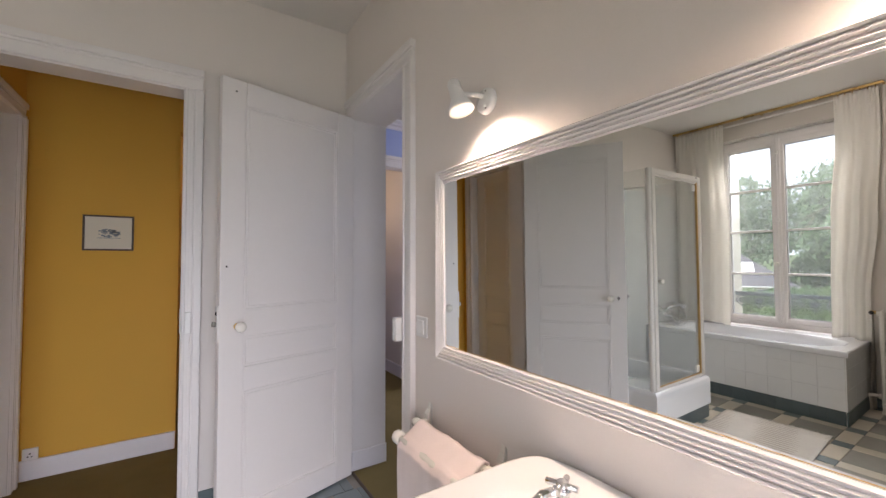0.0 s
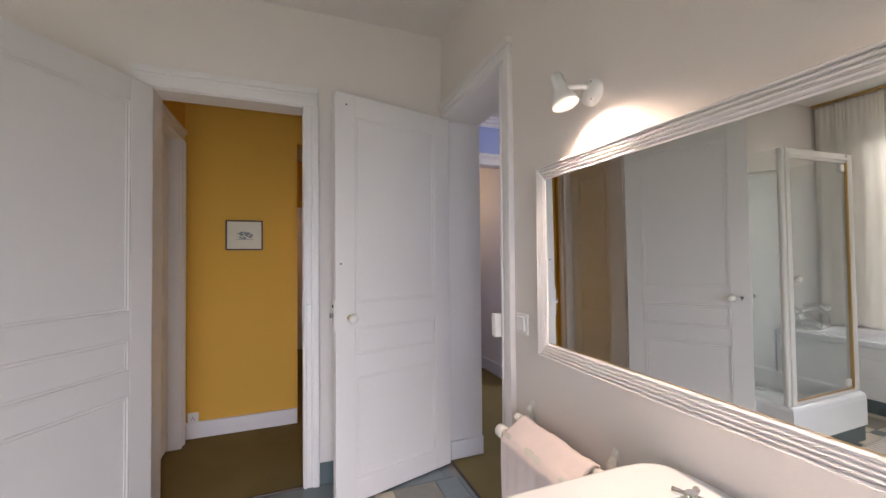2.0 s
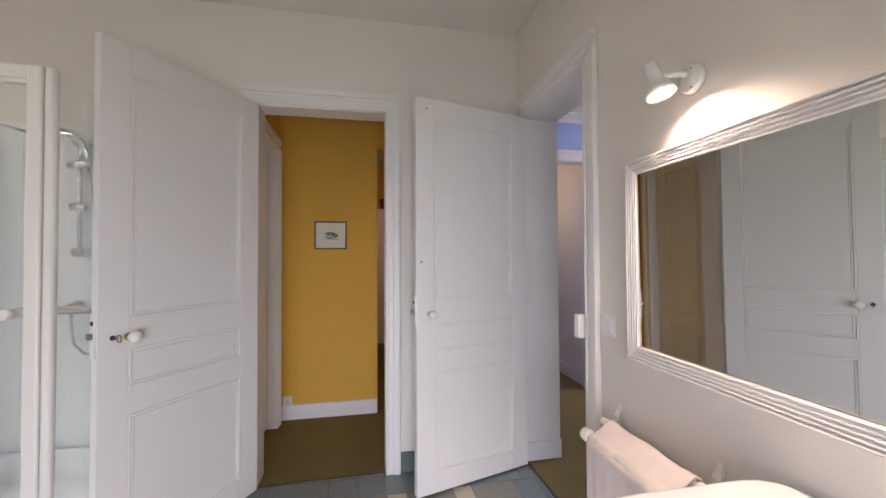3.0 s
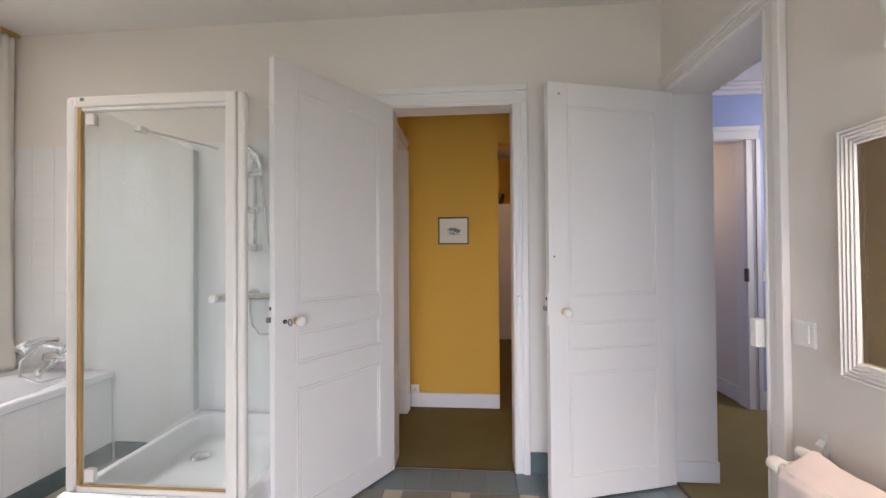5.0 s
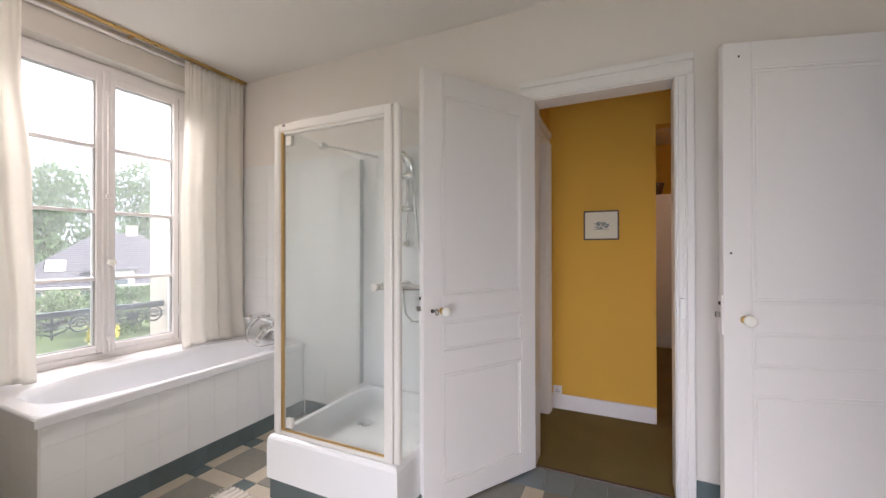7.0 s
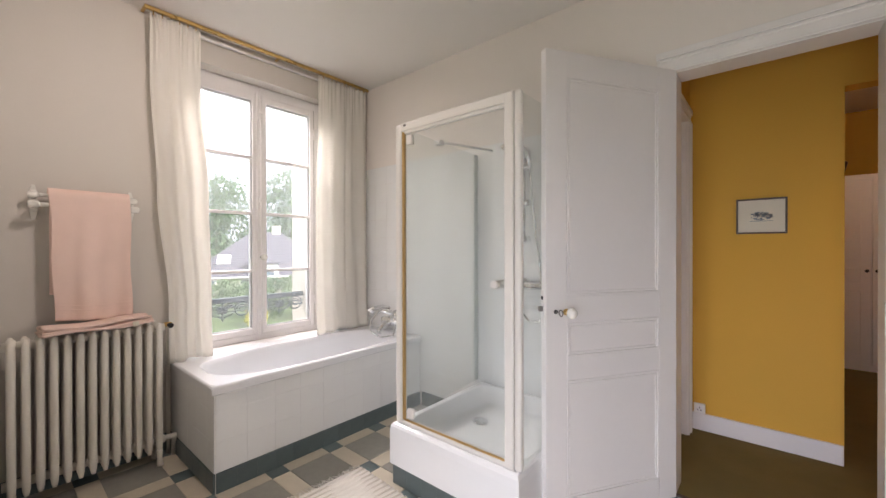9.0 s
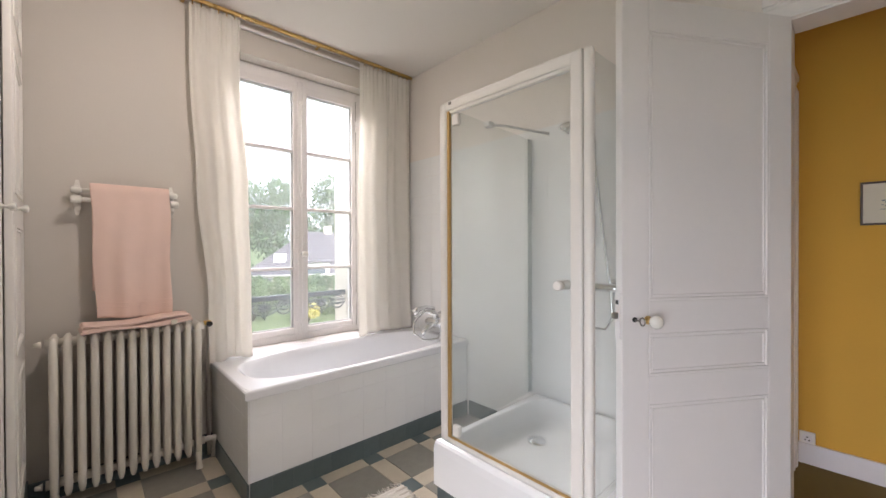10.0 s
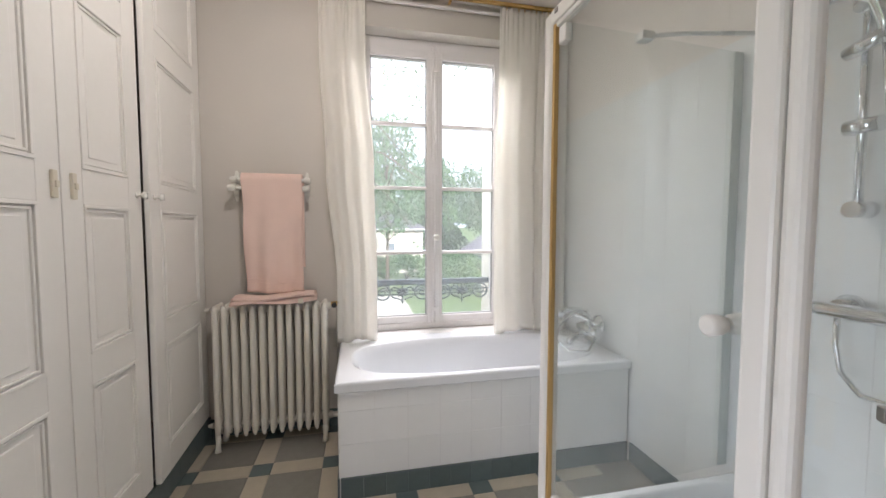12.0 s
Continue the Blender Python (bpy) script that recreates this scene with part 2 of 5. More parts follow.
def lathe(profile, axis, origin, seg=24):
    """A turned shape: (along, radius) pairs along an axis from an origin."""
    o, a = Vector(origin), Vector(axis).normalized()
    return tubed([o + a * h for h, _ in profile], [max(q, 0.0004) for _, q in profile], seg)


def arc(centre, r, a0, a1, n, plane="yz"):
    out = []
    for i in range(n + 1):
        a = radians(a0 + (a1 - a0) * i / n)
        u, v = r * math.cos(a), r * math.sin(a)
        c = Vector(centre)
        out.append(c + Vector({"yz": (0, u, v), "xz": (u, 0, v), "xy": (u, v, 0)}[plane]))
    return out


def ob_from(name, bm, mat, parent=None):
    bmesh.ops.recalc_face_normals(bm, faces=bm.faces)
    me = bpy.data.meshes.new(name)
    bm.to_mesh(me)
    bm.free()
    me.materials.append(mat)
    ob = new(name, me)
    ob.parent = parent
    return ob


def part(name, bm, mat, parent, label=""):
    return tagged(ob_from(name, bm, mat, parent), label)


def thing(name, label, category, at=(0, 0, 0), turn=0, group="", kind=""):
    e = new(name)
    e.empty_display_size = 0.1
    e.matrix_basis = pose(*at, 0, 0, turn)
    return tagged(e, label, category, group, kind)


def structure(name, bm, mat, label, category):
    return tagged(ob_from(name, bm, mat), label, category, kind="structure")


def wall(name, axis, lo, hi, a0, a1, z0, z1, mat, label, holes=()):
    """A thick wall: lo..hi is its thickness on axis, a0..a1 its run; holes (a, b, z0, z1) go through it."""
    bm = bmesh.new()
    cuts_a = sorted({a0, a1, *[h[0] for h in holes], *[h[1] for h in holes]})
    cuts_z = sorted({z0, z1, *[h[2] for h in holes], *[h[3] for h in holes]})
    cuts_a = [c for c in cuts_a if a0 <= c <= a1]
    cuts_z = [c for c in cuts_z if z0 <= c <= z1]

    def solid(i, j):
        if not (0 <= i < len(cuts_a) - 1 and 0 <= j < len(cuts_z) - 1):
            return False
        ca, cz = (cuts_a[i] + cuts_a[i + 1]) / 2, (cuts_z[j] + cuts_z[j + 1]) / 2
        return not any(h[0] < ca < h[1] and h[2] < cz < h[3] for h in holes)

    def vert(t, a, z):
        return (t, a, z) if axis == "x" else (a, t, z)

    def face(*c):
        bm.faces.new([bm.verts.new(vert(*p)) for p in c])

    for i in range(len(cuts_a) - 1):
        for j in range(len(cuts_z) - 1):
            if not solid(i, j):
                continue
            p, q, r, s = cuts_a[i], cuts_a[i + 1], cuts_z[j], cuts_z[j + 1]
            for t in (lo, hi):
                face((t, p, r), (t, q, r), (t, q, s), (t, p, s))
            if not solid(i - 1, j):
                face((lo, p, r), (hi, p, r), (hi, p, s), (lo, p, s))
            if not solid(i + 1, j):
                face((lo, q, r), (hi, q, r), (hi, q, s), (lo, q, s))
            if not solid(i, j - 1):
                face((lo, p, r), (hi, p, r), (hi, q, r), (lo, q, r))
            if not solid(i, j + 1):
                face((lo, p, s), (hi, p, s), (hi, q, s), (lo, q, s))
    bmesh.ops.remove_doubles(bm, verts=bm.verts, dist=0.0005)
    return structure(name, bm, mat, label, "wall")


# ---- the shell of the rooms ----
CEILING, NORTH, EAST, WEST, SOUTH = 2.60, 2.66, 1.232, -2.68, -0.75
DOOR_N = (-0.276, 0.439, -0.01, 2.078)
DOOR_E = (1.896, 2.645, -0.01, 2.09)
wall_north = wall("wall_north", "y", NORTH, 2.73, WEST - 0.32, EAST, -0.05, CEILING + 0.1, WALL, "off-white painted plaster wall with a doorway and white tiling", [DOOR_N])
wall("wall_corridor_south", "y", 2.73, 2.80, WEST - 0.32, 1.48, -0.05, 3.0, YELLOW, "ochre yellow painted corridor wall around the doorway", [DOOR_N])
wall("wall_east", "x", EAST, 1.35, SOUTH, 2.73, -0.05, CEILING + 0.1, WALL, "off-white painted plaster wall behind the long mirror", [DOOR_E])
wall("wall_landing_west", "x", 1.35, 1.48, SOUTH, 2.73, -0.05, 3.0, PURPLE, "periwinkle painted landing wall around the doorway", [DOOR_E])
wall("wall_west", "x", -3.0, WEST, SOUTH, NORTH, -0.05, CEILING + 0.1, WALL_GREY, "grey-beige wall with the tall window", [(1.285, 2.275, 0.52, 2.405)])
wall("wall_south", "y", SOUTH - 0.1, SOUTH, WEST - 0.32, 1.48, -0.05, CEILING + 0.1, WALL, "plain off-white painted wall with an assumed opening", [(-0.60, 0.80, 0.03, 2.15)])
structure("ceiling", boxed(WEST - 0.32, 1.35, SOUTH - 0.1, 2.73, CEILING, CEILING + 0.1), CEIL, "plain off-white painted ceiling of the bathroom", "ceiling")
floor = structure("floor", boxed(WEST, 1.262, SOUTH, 2.70, -0.1, -0.004), GROUT_D, "tiled bathroom floor in grey, cream and slate", "floor")

# corridor behind the north doorway
structure("floor_corridor", boxed(-1.6, 1.40, 2.66, 6.9, -0.1, 0.002), CARPET, "olive brown carpet on the corridor floor", "floor")
wall("wall_corridor_north", "y", 3.55, 3.67, -0.33, 1.36, -0.05, 3.0, YELLOW, "ochre yellow painted corridor wall with a small picture", [(0.400, 1.20, -0.05, 2.10)])
wall("wall_corridor_west", "x", -0.45, -0.33, 2.80, 3.67, -0.05, 3.0, YELLOW, "ochre yellow painted end wall of the corridor", [(2.84, 3.42, -0.05, 2.04)])
wall("wall_corridor_east", "x", 1.24, 1.36, 2.80, 3.55, -0.05, 3.0, YELLOW, "ochre yellow painted corridor end wall")
wall("wall_passage_west", "x", 0.28, 0.394, 3.67, 6.9, -0.05, 3.0, YELLOW, "ochre yellow painted passage wall")
wall("wall_passage_east", "x", 1.24, 1.36, 3.67, 6.9, -0.05, 3.0, YELLOW, "ochre yellow painted passage wall")
wall("wall_passage_north", "y", 6.9, 7.0, 0.25, 1.36, -0.05, 3.0, YELLOW, "ochre yellow painted wall at the passage end")
structure("ceiling_corridor", boxed(-1.6, 1.40, 2.80, 7.0, 2.75, 2.85), CEIL, "plain corridor ceiling", "ceiling")
wall("wall_side_room_west", "x", -1.7, -1.6, 2.80, 3.67, -0.05, 3.0, WALL, "plain wall of the side room")
wall("wall_side_room_north", "y", 3.67, 3.77, -1.7, -0.33, -0.05, 3.0, WALL, "plain wall of the side room")

# landing behind the east doorway
structure("floor_landing", boxed(1.262, 3.6, -0.2, 6.2, -0.1, 0.003), CARPET, "olive brown carpet on the landing floor", "floor")
wall("wall_landing_north", "y", 3.65, 3.75, 1.48, 3.6, -0.05, 2.75, PURPLE, "periwinkle painted landing wall with a white door frame", [(1.42, 2.325, -0.05, 2.105)])
wall("wall_landing_far_west", "x", 1.36, 1.48, 2.73, 6.1, -0.05, 2.75, PURPLE, "periwinkle painted landing wall")
wall("wall_landing_east", "x", 3.5, 3.6, -0.2, 6.2, -0.05, 2.75, PURPLE, "periwinkle painted landing wall")
wall("wall_landing_south", "y", -0.2, -0.1, 1.48, 3.6, -0.05, 2.75, PURPLE, "periwinkle painted landing wall")
wall("wall_back_room_north", "y", 6.1, 6.2, 1.36, 3.6, -0.05, 2.75, YELLOW, "ochre painted back wall")
structure("ceiling_landing", boxed(1.35, 3.6, -0.2, 6.2, 2.52, 2.62), CEIL, "plain landing ceiling", "ceiling")
cornice = thing("cornice", "white moulded plaster cornice under the landing ceiling", "cornice", kind="structure")
for d, z0, z1 in ((0.09, 2.50, 2.52), (0.065, 2.475, 2.50), (0.035, 2.445, 2.475)):
    part("moulding", boxed(1.48, 3.5, 3.65 - d, 3.65, z0, z1, 0.006), BASEWHITE, cornice)


def baseboard(name, x0, x1, y0, y1, h, mat, label):
    b = structure(name, boxed(x0, x1, y0, y1, 0.003, h, 0.004), mat, label, "baseboard")
    return b


baseboard("baseboard_corridor", -0.328, 0.398, 3.532, 3.549, 0.115, BASEWHITE, "white painted wooden baseboard under the ochre wall")
baseboard("baseboard_landing", 2.42, 3.5, 3.632, 3.649, 0.14, BASEWHITE, "white painted baseboard under the periwinkle wall")


# ---- door frames ----
def door_frame(name, label, axis, face, a0, a1, top, depth, width=0.08, sides=(True, True), out=1, head=None):
    """Lining and casing of a doorway. axis: across which the wall lies; face: the plane of the wall that the casing
    sits on; depth: how far the lining goes into the wall; out: the side on which the casing stands proud."""
    f = thing(name, label, "door frame", kind="structure")

    def b(t0, t1, p0, p1, z0, z1, bev=0.004):
        return boxed(t0, t1, p0, p1, z0, z1, bev) if axis == "x" else boxed(p0, p1, t0, t1, z0, z1, bev)

    back = face - out * depth
    lo, hi = min(back, face + out * 0.008), max(back, face + out * 0.008)
    part("jamb", b(lo, hi, a0, a0 + 0.022, 0, top + 0.022), PAINT, f)
    part("jamb", b(lo, hi, a1 - 0.022, a1, 0, top + 0.022), PAINT, f)
    part("head", b(lo, hi, a0 + 0.022, a1 - 0.022, top, top + 0.022), PAINT, f)
    for s, (on, edge, way) in enumerate(((sides[0], a0 + 0.022, -1), (sides[1], a1 - 0.022, 1))):
        if on:
            for u0, u1, t in ((0.004, width, 0.016), (0.006, 0.018, 0.022), (width - 0.03, width + 0.003, 0.027), (width - 0.045, width - 0.034, 0.020)):
                p, q = sorted((edge + way * u0, edge + way * u1))
                t0, t1 = sorted((face + out * 0.001, face + out * t))
                part("casing", b(t0, t1, p, q, 0, top + 0.004, 0.003), PAINT, f)
    p0 = a0 + 0.022 - (width + 0.003 if sides[0] else 0)
    p1 = a1 - 0.022 + (width + 0.003 if sides[1] else 0)
    head = head or width
    for k, (u0, u1, t) in enumerate(((0.0045, head, 0.0165), (0.006, 0.018, 0.0225), (head - 0.03, head + 0.003, 0.0275), (head - 0.045, head - 0.034, 0.0205))):
        e = (0.003, 0.006, 0.0, 0.009)[k]
        t0, t1 = sorted((face + out * 0.001, face + out * t))
        part("head_casing", b(t0, t1, p0 + e, p1 - e, top + u0, top + u1, 0.003), PAINT, f)
    return f


frame_n = door_frame("door_frame_1", "white painted moulded frame of the corridor doorway", "y", NORTH, -0.280, 0.443, 2.060, 0.139, 0.080, out=-1, head=0.105)
frame_e = door_frame("door_frame_2", "white painted moulded frame of the landing doorway", "x", EAST, 1.878, 2.644, 2.068, 0.247, 0.088, (True, False), out=-1)
part("plinth", boxed(1.262, 1.482, 2.612, 2.6215, 0.004, 0.115, 0.003), BASEWHITE, frame_e)
frame_c = door_frame("door_frame_3", "white painted frame of the closed corridor side door", "x", -0.33, 2.841, 3.419, 2.018, 0.119, 0.085, (False, True), out=1)
frame_l = door_frame("door_frame_4", "white painted frame of the landing door", "y", 3.65, 1.43, 2.328, 2.087, 0.099, 0.105, (False, True), out=-1)
# strike plates of the two bathroom doorways
part("strike_plate", boxed(0.4185, 0.423, 2.64, 2.672, 0.885, 1.005, 0.002), PLASTIC, frame_n)
part("strike_plate", boxed(0.440, 0.464, 2.627, 2.644, 0.885, 0.985, 0.003), PLASTIC, frame_n, "white painted latch keeper")
part("strike_plate", boxed(1.188, 1.228, 1.905, 1.938, 0.885, 0.985, 0.004), PLASTIC, frame_e, "white painted latch keeper")


part("strike_plate", boxed(2.296, 2.306, 3.600, 3.645, 0.99, 1.09, 0.002), STEEL, frame_l, "steel strike plate")
structure("threshold_1", boxed(-0.257, 0.420, 2.655, 2.674, -0.004, 0.007, 0.003), WOODF, "dark worn wooden threshold strip at the carpet edge", "threshold")
structure("threshold_2", boxed(1.256, 1.270, 1.901, 2.610, -0.004, 0.007, 0.003), WOODF, "dark worn wooden threshold strip at the carpet edge", "threshold")


# ---- panelled door leaves ----
def panel_leaf(name, label, at, turn, width, height, thick=0.036, knob=True, key=False, latch=True, mat=None, inset=0.085):
    """Hinge edge on the origin, leaf along local +x, shown face on local y = 0."""
    mat = mat or PAINT
    d = thing(name, label, "door", at, turn, kind="structure")
    st, base = 0.105, 0.012
    zs = [(base, 0.115), (0.635, 0.735), (0.885, 1.0), (height - 0.105, height)]
    for x0, x1 in ((0.0, st), (width - st, width)):
        part("stile", boxed(x0, x1, -thick, 0, base, height, 0.003), mat, d)
    for z0, z1 in zs:
        part("rail", boxed(st, width - st, -thick, 0, z0, z1, 0.002), mat, d)
    for (_, z0), (z1, _) in zip(zs, zs[1:]):
        part("panel", boxed(st, width - st, -thick + 0.0045, -0.0045, z0, z1), mat, d)
        for y0, y1 in ((-0.010, 0.0015), (-thick - 0.0015, -thick + 0.010)):
            for k0, k1, lift in ((0.0, 0.010, 0.0), (0.015, 0.022, -0.003)):
                m = bmesh.new()
                c0, c1 = (y0, y1 + lift) if y1 < 0.01 and y0 > -0.02 else (y0 - lift, y1)
                box(m, st + k0, width - st - k0, c0, c1, z1 - k1, z1 - k0, 0.0025)
                box(m, st + k0, width - st - k0, c0, c1, z0 + k0, z0 + k1, 0.0025)
                box(m, st + k0, st + k1, c0, c1, z0 + k1, z1 - k1, 0.0025)
                box(m, width - st - k1, width - st - k0, c0, c1, z0 + k1, z1 - k1, 0.0025)
                part("moulding", m, mat, d)
    if knob:
        kx = width - inset
        for s, y in ((1, 0.0), (-1, -thick)):
            part("rosette", lathe([(0, 0.015), (0.003, 0.015), (0.006, 0.011), (0.014, 0.009), (0.026, 0.009)], (0, s, 0), (kx, y, 0.934)), BRASS, d, "small brass rosette")
            part("knob", lathe([(0.022, 0.010), (0.027, 0.016), (0.034, 0.0215), (0.043, 0.0235), (0.052, 0.021), (0.058, 0.0135), (0.061, 0.003)], (0, s, 0), (kx, y, 0.934)), PORCELAIN, d, "round white porcelain knob")
    if latch:
        lock = part("lock", boxed(width - 0.001, width + 0.006, -thick + 0.004, -0.004, 0.87, 1.03, 0.001), PAINT, d)
        part("bolt", boxed(width + 0.006, width + 0.021, -0.028, -0.012, 0.94, 0.962, 0.002), STEEL, lock, "dull steel latch bolt")
        part("slot", boxed(width + 0.0055, width + 0.0075, -0.026, -0.012, 0.99, 1.005), BLACK, lock)
    if key:
        esc = part("keyhole", lathe([(0, 0.009), (0.003, 0.009), (0.004, 0.006)], (0, 1, 0), (width - inset + 0.052, 0, 0.937), 16), BLACK, d, "dark keyhole")
        k = tubed([(width - inset + 0.052, 0.0, 0.937), (width - inset + 0.052, 0.028, 0.937)], 0.0032, 8)
        tube(k, [Vector((width - inset + 0.052, 0.040, 0.937)) + p for p in arc((0, 0, 0), 0.013, 0, 360, 14)], 0.0026, 8, False)
        part("key", k, STEEL, d, "old steel key left in the lock")
    return d


leaf_n = panel_leaf("door_1", "white painted panelled door standing open beside the shower", (-0.250, 2.625, 0), math.degrees(math.atan2(-0.609, -0.380)), 0.718, 2.060, key=True, inset=0.100)
leaf_e = panel_leaf("door_2", "white painted panelled door standing open against the wall", (1.246, 2.572, 0), math.degrees(math.atan2(-0.195, -0.681)), 0.708, 2.062, inset=0.075)
for x, z in ((0.680, 1.204), (0.648, 2.005)):
    part("nail_hole", lathe([(0, 0.0045), (0.001, 0.0045)], (0, 1, 0), (x, 0.0, z), 10), BLACK, leaf_e)
panel_leaf("door_3", "white painted panelled side door of the corridor, shut", (-0.385, 3.396, 0), -90, 0.532, 2.016, knob=False, latch=False, mat=PAINT_CREAM)
wall("wall_back_room_east", "x", 2.338, 2.43, 3.752, 6.1, -0.05, 2.52, WALL, "off-white painted wall of the back room")
structure("baseboard_back_room", boxed(2.322, 2.337, 3.752, 6.1, 0.003, 0.13, 0.003), BASEWHITE, "white painted baseboard of the back room", "baseboard")


# ---- window ----
win = thing("window_1", "tall white wooden casement window with eight panes, shut", "window", kind="structure")
X0, X1, YA, YB, ZA, ZB, YM = -2.87, -2.79, 1.285, 2.275, 0.535, 2.405, 1.780
wf = part("window_frame", boxed(X0, X1, YA, YA + 0.05, ZA, ZB, 0.005), PAINT, win)
part("window_frame", boxed(X0, X1, YB - 0.05, YB, ZA, ZB, 0.005), PAINT, win)
part("window_frame", boxed(X0, X1, YA + 0.05, YB - 0.05, ZB - 0.075, ZB, 0.005), PAINT, win)
part("window_frame", boxed(X0, X1, YA + 0.05, YB - 0.05, ZA, ZA + 0.045, 0.005), PAINT, win)
part("window_sill", boxed(X1, WEST + 0.004, YA, YB, 0.505, 0.535, 0.006), PAINT, win, "white painted inner sill at the bath rim")
for s0, s1 in ((YA + 0.054, YM - 0.001), (YM + 0.001, YB - 0.054)):
    a, b = (s0 + 0.034, s1 - 0.049) if s1 < YM else (s0 + 0.049, s1 - 0.034)
    sash = part("sash", boxed(X0 + 0.012, X1 + 0.008, s0, a, 0.582, 2.335, 0.004), PAINT, win)
    part("sash_stile", boxed(X0 + 0.012, X1 + 0.008, b, s1, 0.582, 2.335, 0.004), PAINT, sash)
    part("sash_rail", boxed(X0 + 0.012, X1 + 0.006, a, b, 0.582, 0.624, 0.004), PAINT, sash)
    part("sash_rail", boxed(X0 + 0.012, X1 + 0.006, a, b, 2.290, 2.335, 0.004), PAINT, sash)
    edges = [0.624, 1.043, 1.465, 1.874, 2.290]
    for z in edges[1:-1]:
        part("glazing_bar", boxed(X0 + 0.03, X1 - 0.006, a, b, z - 0.010, z + 0.010, 0.003), PAINT, sash)
    for z0, z1 in zip(edges, edges[1:]):
        pane = part("pane", boxed(-2.832, -2.828, a - 0.004, b + 0.004, z0 + 0.006, z1 - 0.006), GLASS, sash, "clear window pane")
        pane.visible_shadow = False
        bead = bmesh.new()
        for y0, y1, q0, q1 in ((a, a + 0.007, z0, z1), (b - 0.007, b, z0, z1), (a + 0.007, b - 0.007, z0, z0 + 0.007), (a + 0.007, b - 0.007, z1 - 0.007, z1)):
            box(bead, -2.826, X1 - 0.012, y0, y1, q0, q1, 0.002)
        part("putty_bead", bead, PUTTY, sash, "grey putty line round the pane")
# solid dark strips imitate the shade in the gaps beside the sashes
for y in (YA + 0.051, YB - 0.051):
    part("gap_shade_strip", boxed(X1 - 0.004, X1 + 0.002, y - 0.003, y + 0.003, 0.58, 2.34), STEEL, win, "dark strip standing for the shade in the gap beside the sashes")
for y0, y1 in ((YA + 0.001, YA + 0.052), (YB - 0.052, YB - 0.001)):
    part("outer_reveal", boxed(-3.14, X0 - 0.002, y0, y1, 0.53, 2.404), RENDER, win)
cover = part("meeting_strip", boxed(X1 + 0.008, X1 + 0.026, YM - 0.026, YM + 0.026, 0.575, 2.36, 0.006), PAINT, win)
part("bolt_rod", tubed([(X1 + 0.036, YM, 0.585), (X1 + 0.036, YM, 2.36)], 0.007, 10), PAINT, win, "white painted espagnolette rod")
for z in (0.66, 1.55, 2.2):
    part("rod_guide", boxed(X1 + 0.028, X1 + 0.047, YM - 0.016, YM + 0.016, z, z + 0.025, 0.004), PAINT, win)
part("handle", lathe([(0, 0.012), (0.02, 0.014), (0.04, 0.022), (0.055, 0.022), (0.066, 0.012)], (1, 0, 0), (X1 + 0.030, YM, 1.145)), PORCELAIN, win, "white window knob")
for y in (YA + 0.052, YB - 0.052):
    for z in (0.75, 1.42, 2.1):
        part("hinge", tubed([(X1 + 0.014, y, z), (X1 + 0.014, y, z + 0.08)], 0.006, 10), PAINT, win)

# unseen frame, assumed round the opening of the south fill lamp
win2 = thing("assumed_window", "assumed white glazed door frame behind the walk, unseen", "window", kind="structure")
for x0, x1, z0, z1 in ((-0.60, -0.55, 0.03, 2.15), (0.75, 0.80, 0.03, 2.15), (-0.55, 0.75, 0.03, 0.08), (-0.55, 0.75, 2.10, 2.15), (0.07, 0.13, 0.08, 2.10)):
    part("window_frame", boxed(x0, x1, SOUTH - 0.045, SOUTH - 0.005, z0, z1, 0.004), PAINT, win2)

# iron balustrade outside the window
rail = thing("balustrade", "dark wrought iron balustrade with scrolls outside the window", "railing", (-2.965, 0, 0))
part("top_rail", boxed(-0.014, 0.014, 1.340, 2.220, 0.806, 0.846, 0.006), IRON, rail)
part("upper_bar", boxed(-0.005, 0.005, 1.340, 2.220, 0.764, 0.773, 0.002), IRON, rail)
part("lower_bar", boxed(-0.005, 0.005, 1.340, 2.220, 0.737, 0.746, 0.002), IRON, rail)
for yc, way in ((1.450, 1), (1.725, -1), (1.880, 1), (2.155, -1)):
    g = bmesh.new()
    tube(g, arc((0, yc, 0.755), 0.051, 0, 360, 24), 0.0065, 6, False)
    pts = [(0, yc + way * (0.036 - 0.028 * k / 26) * math.cos(k * 0.36), 0.755 + (0.036 - 0.028 * k / 26) * math.sin(k * 0.36)) for k in range(27)]
    tube(g, pts, 0.0055, 6)
    part("scroll", g, IRON, rail)
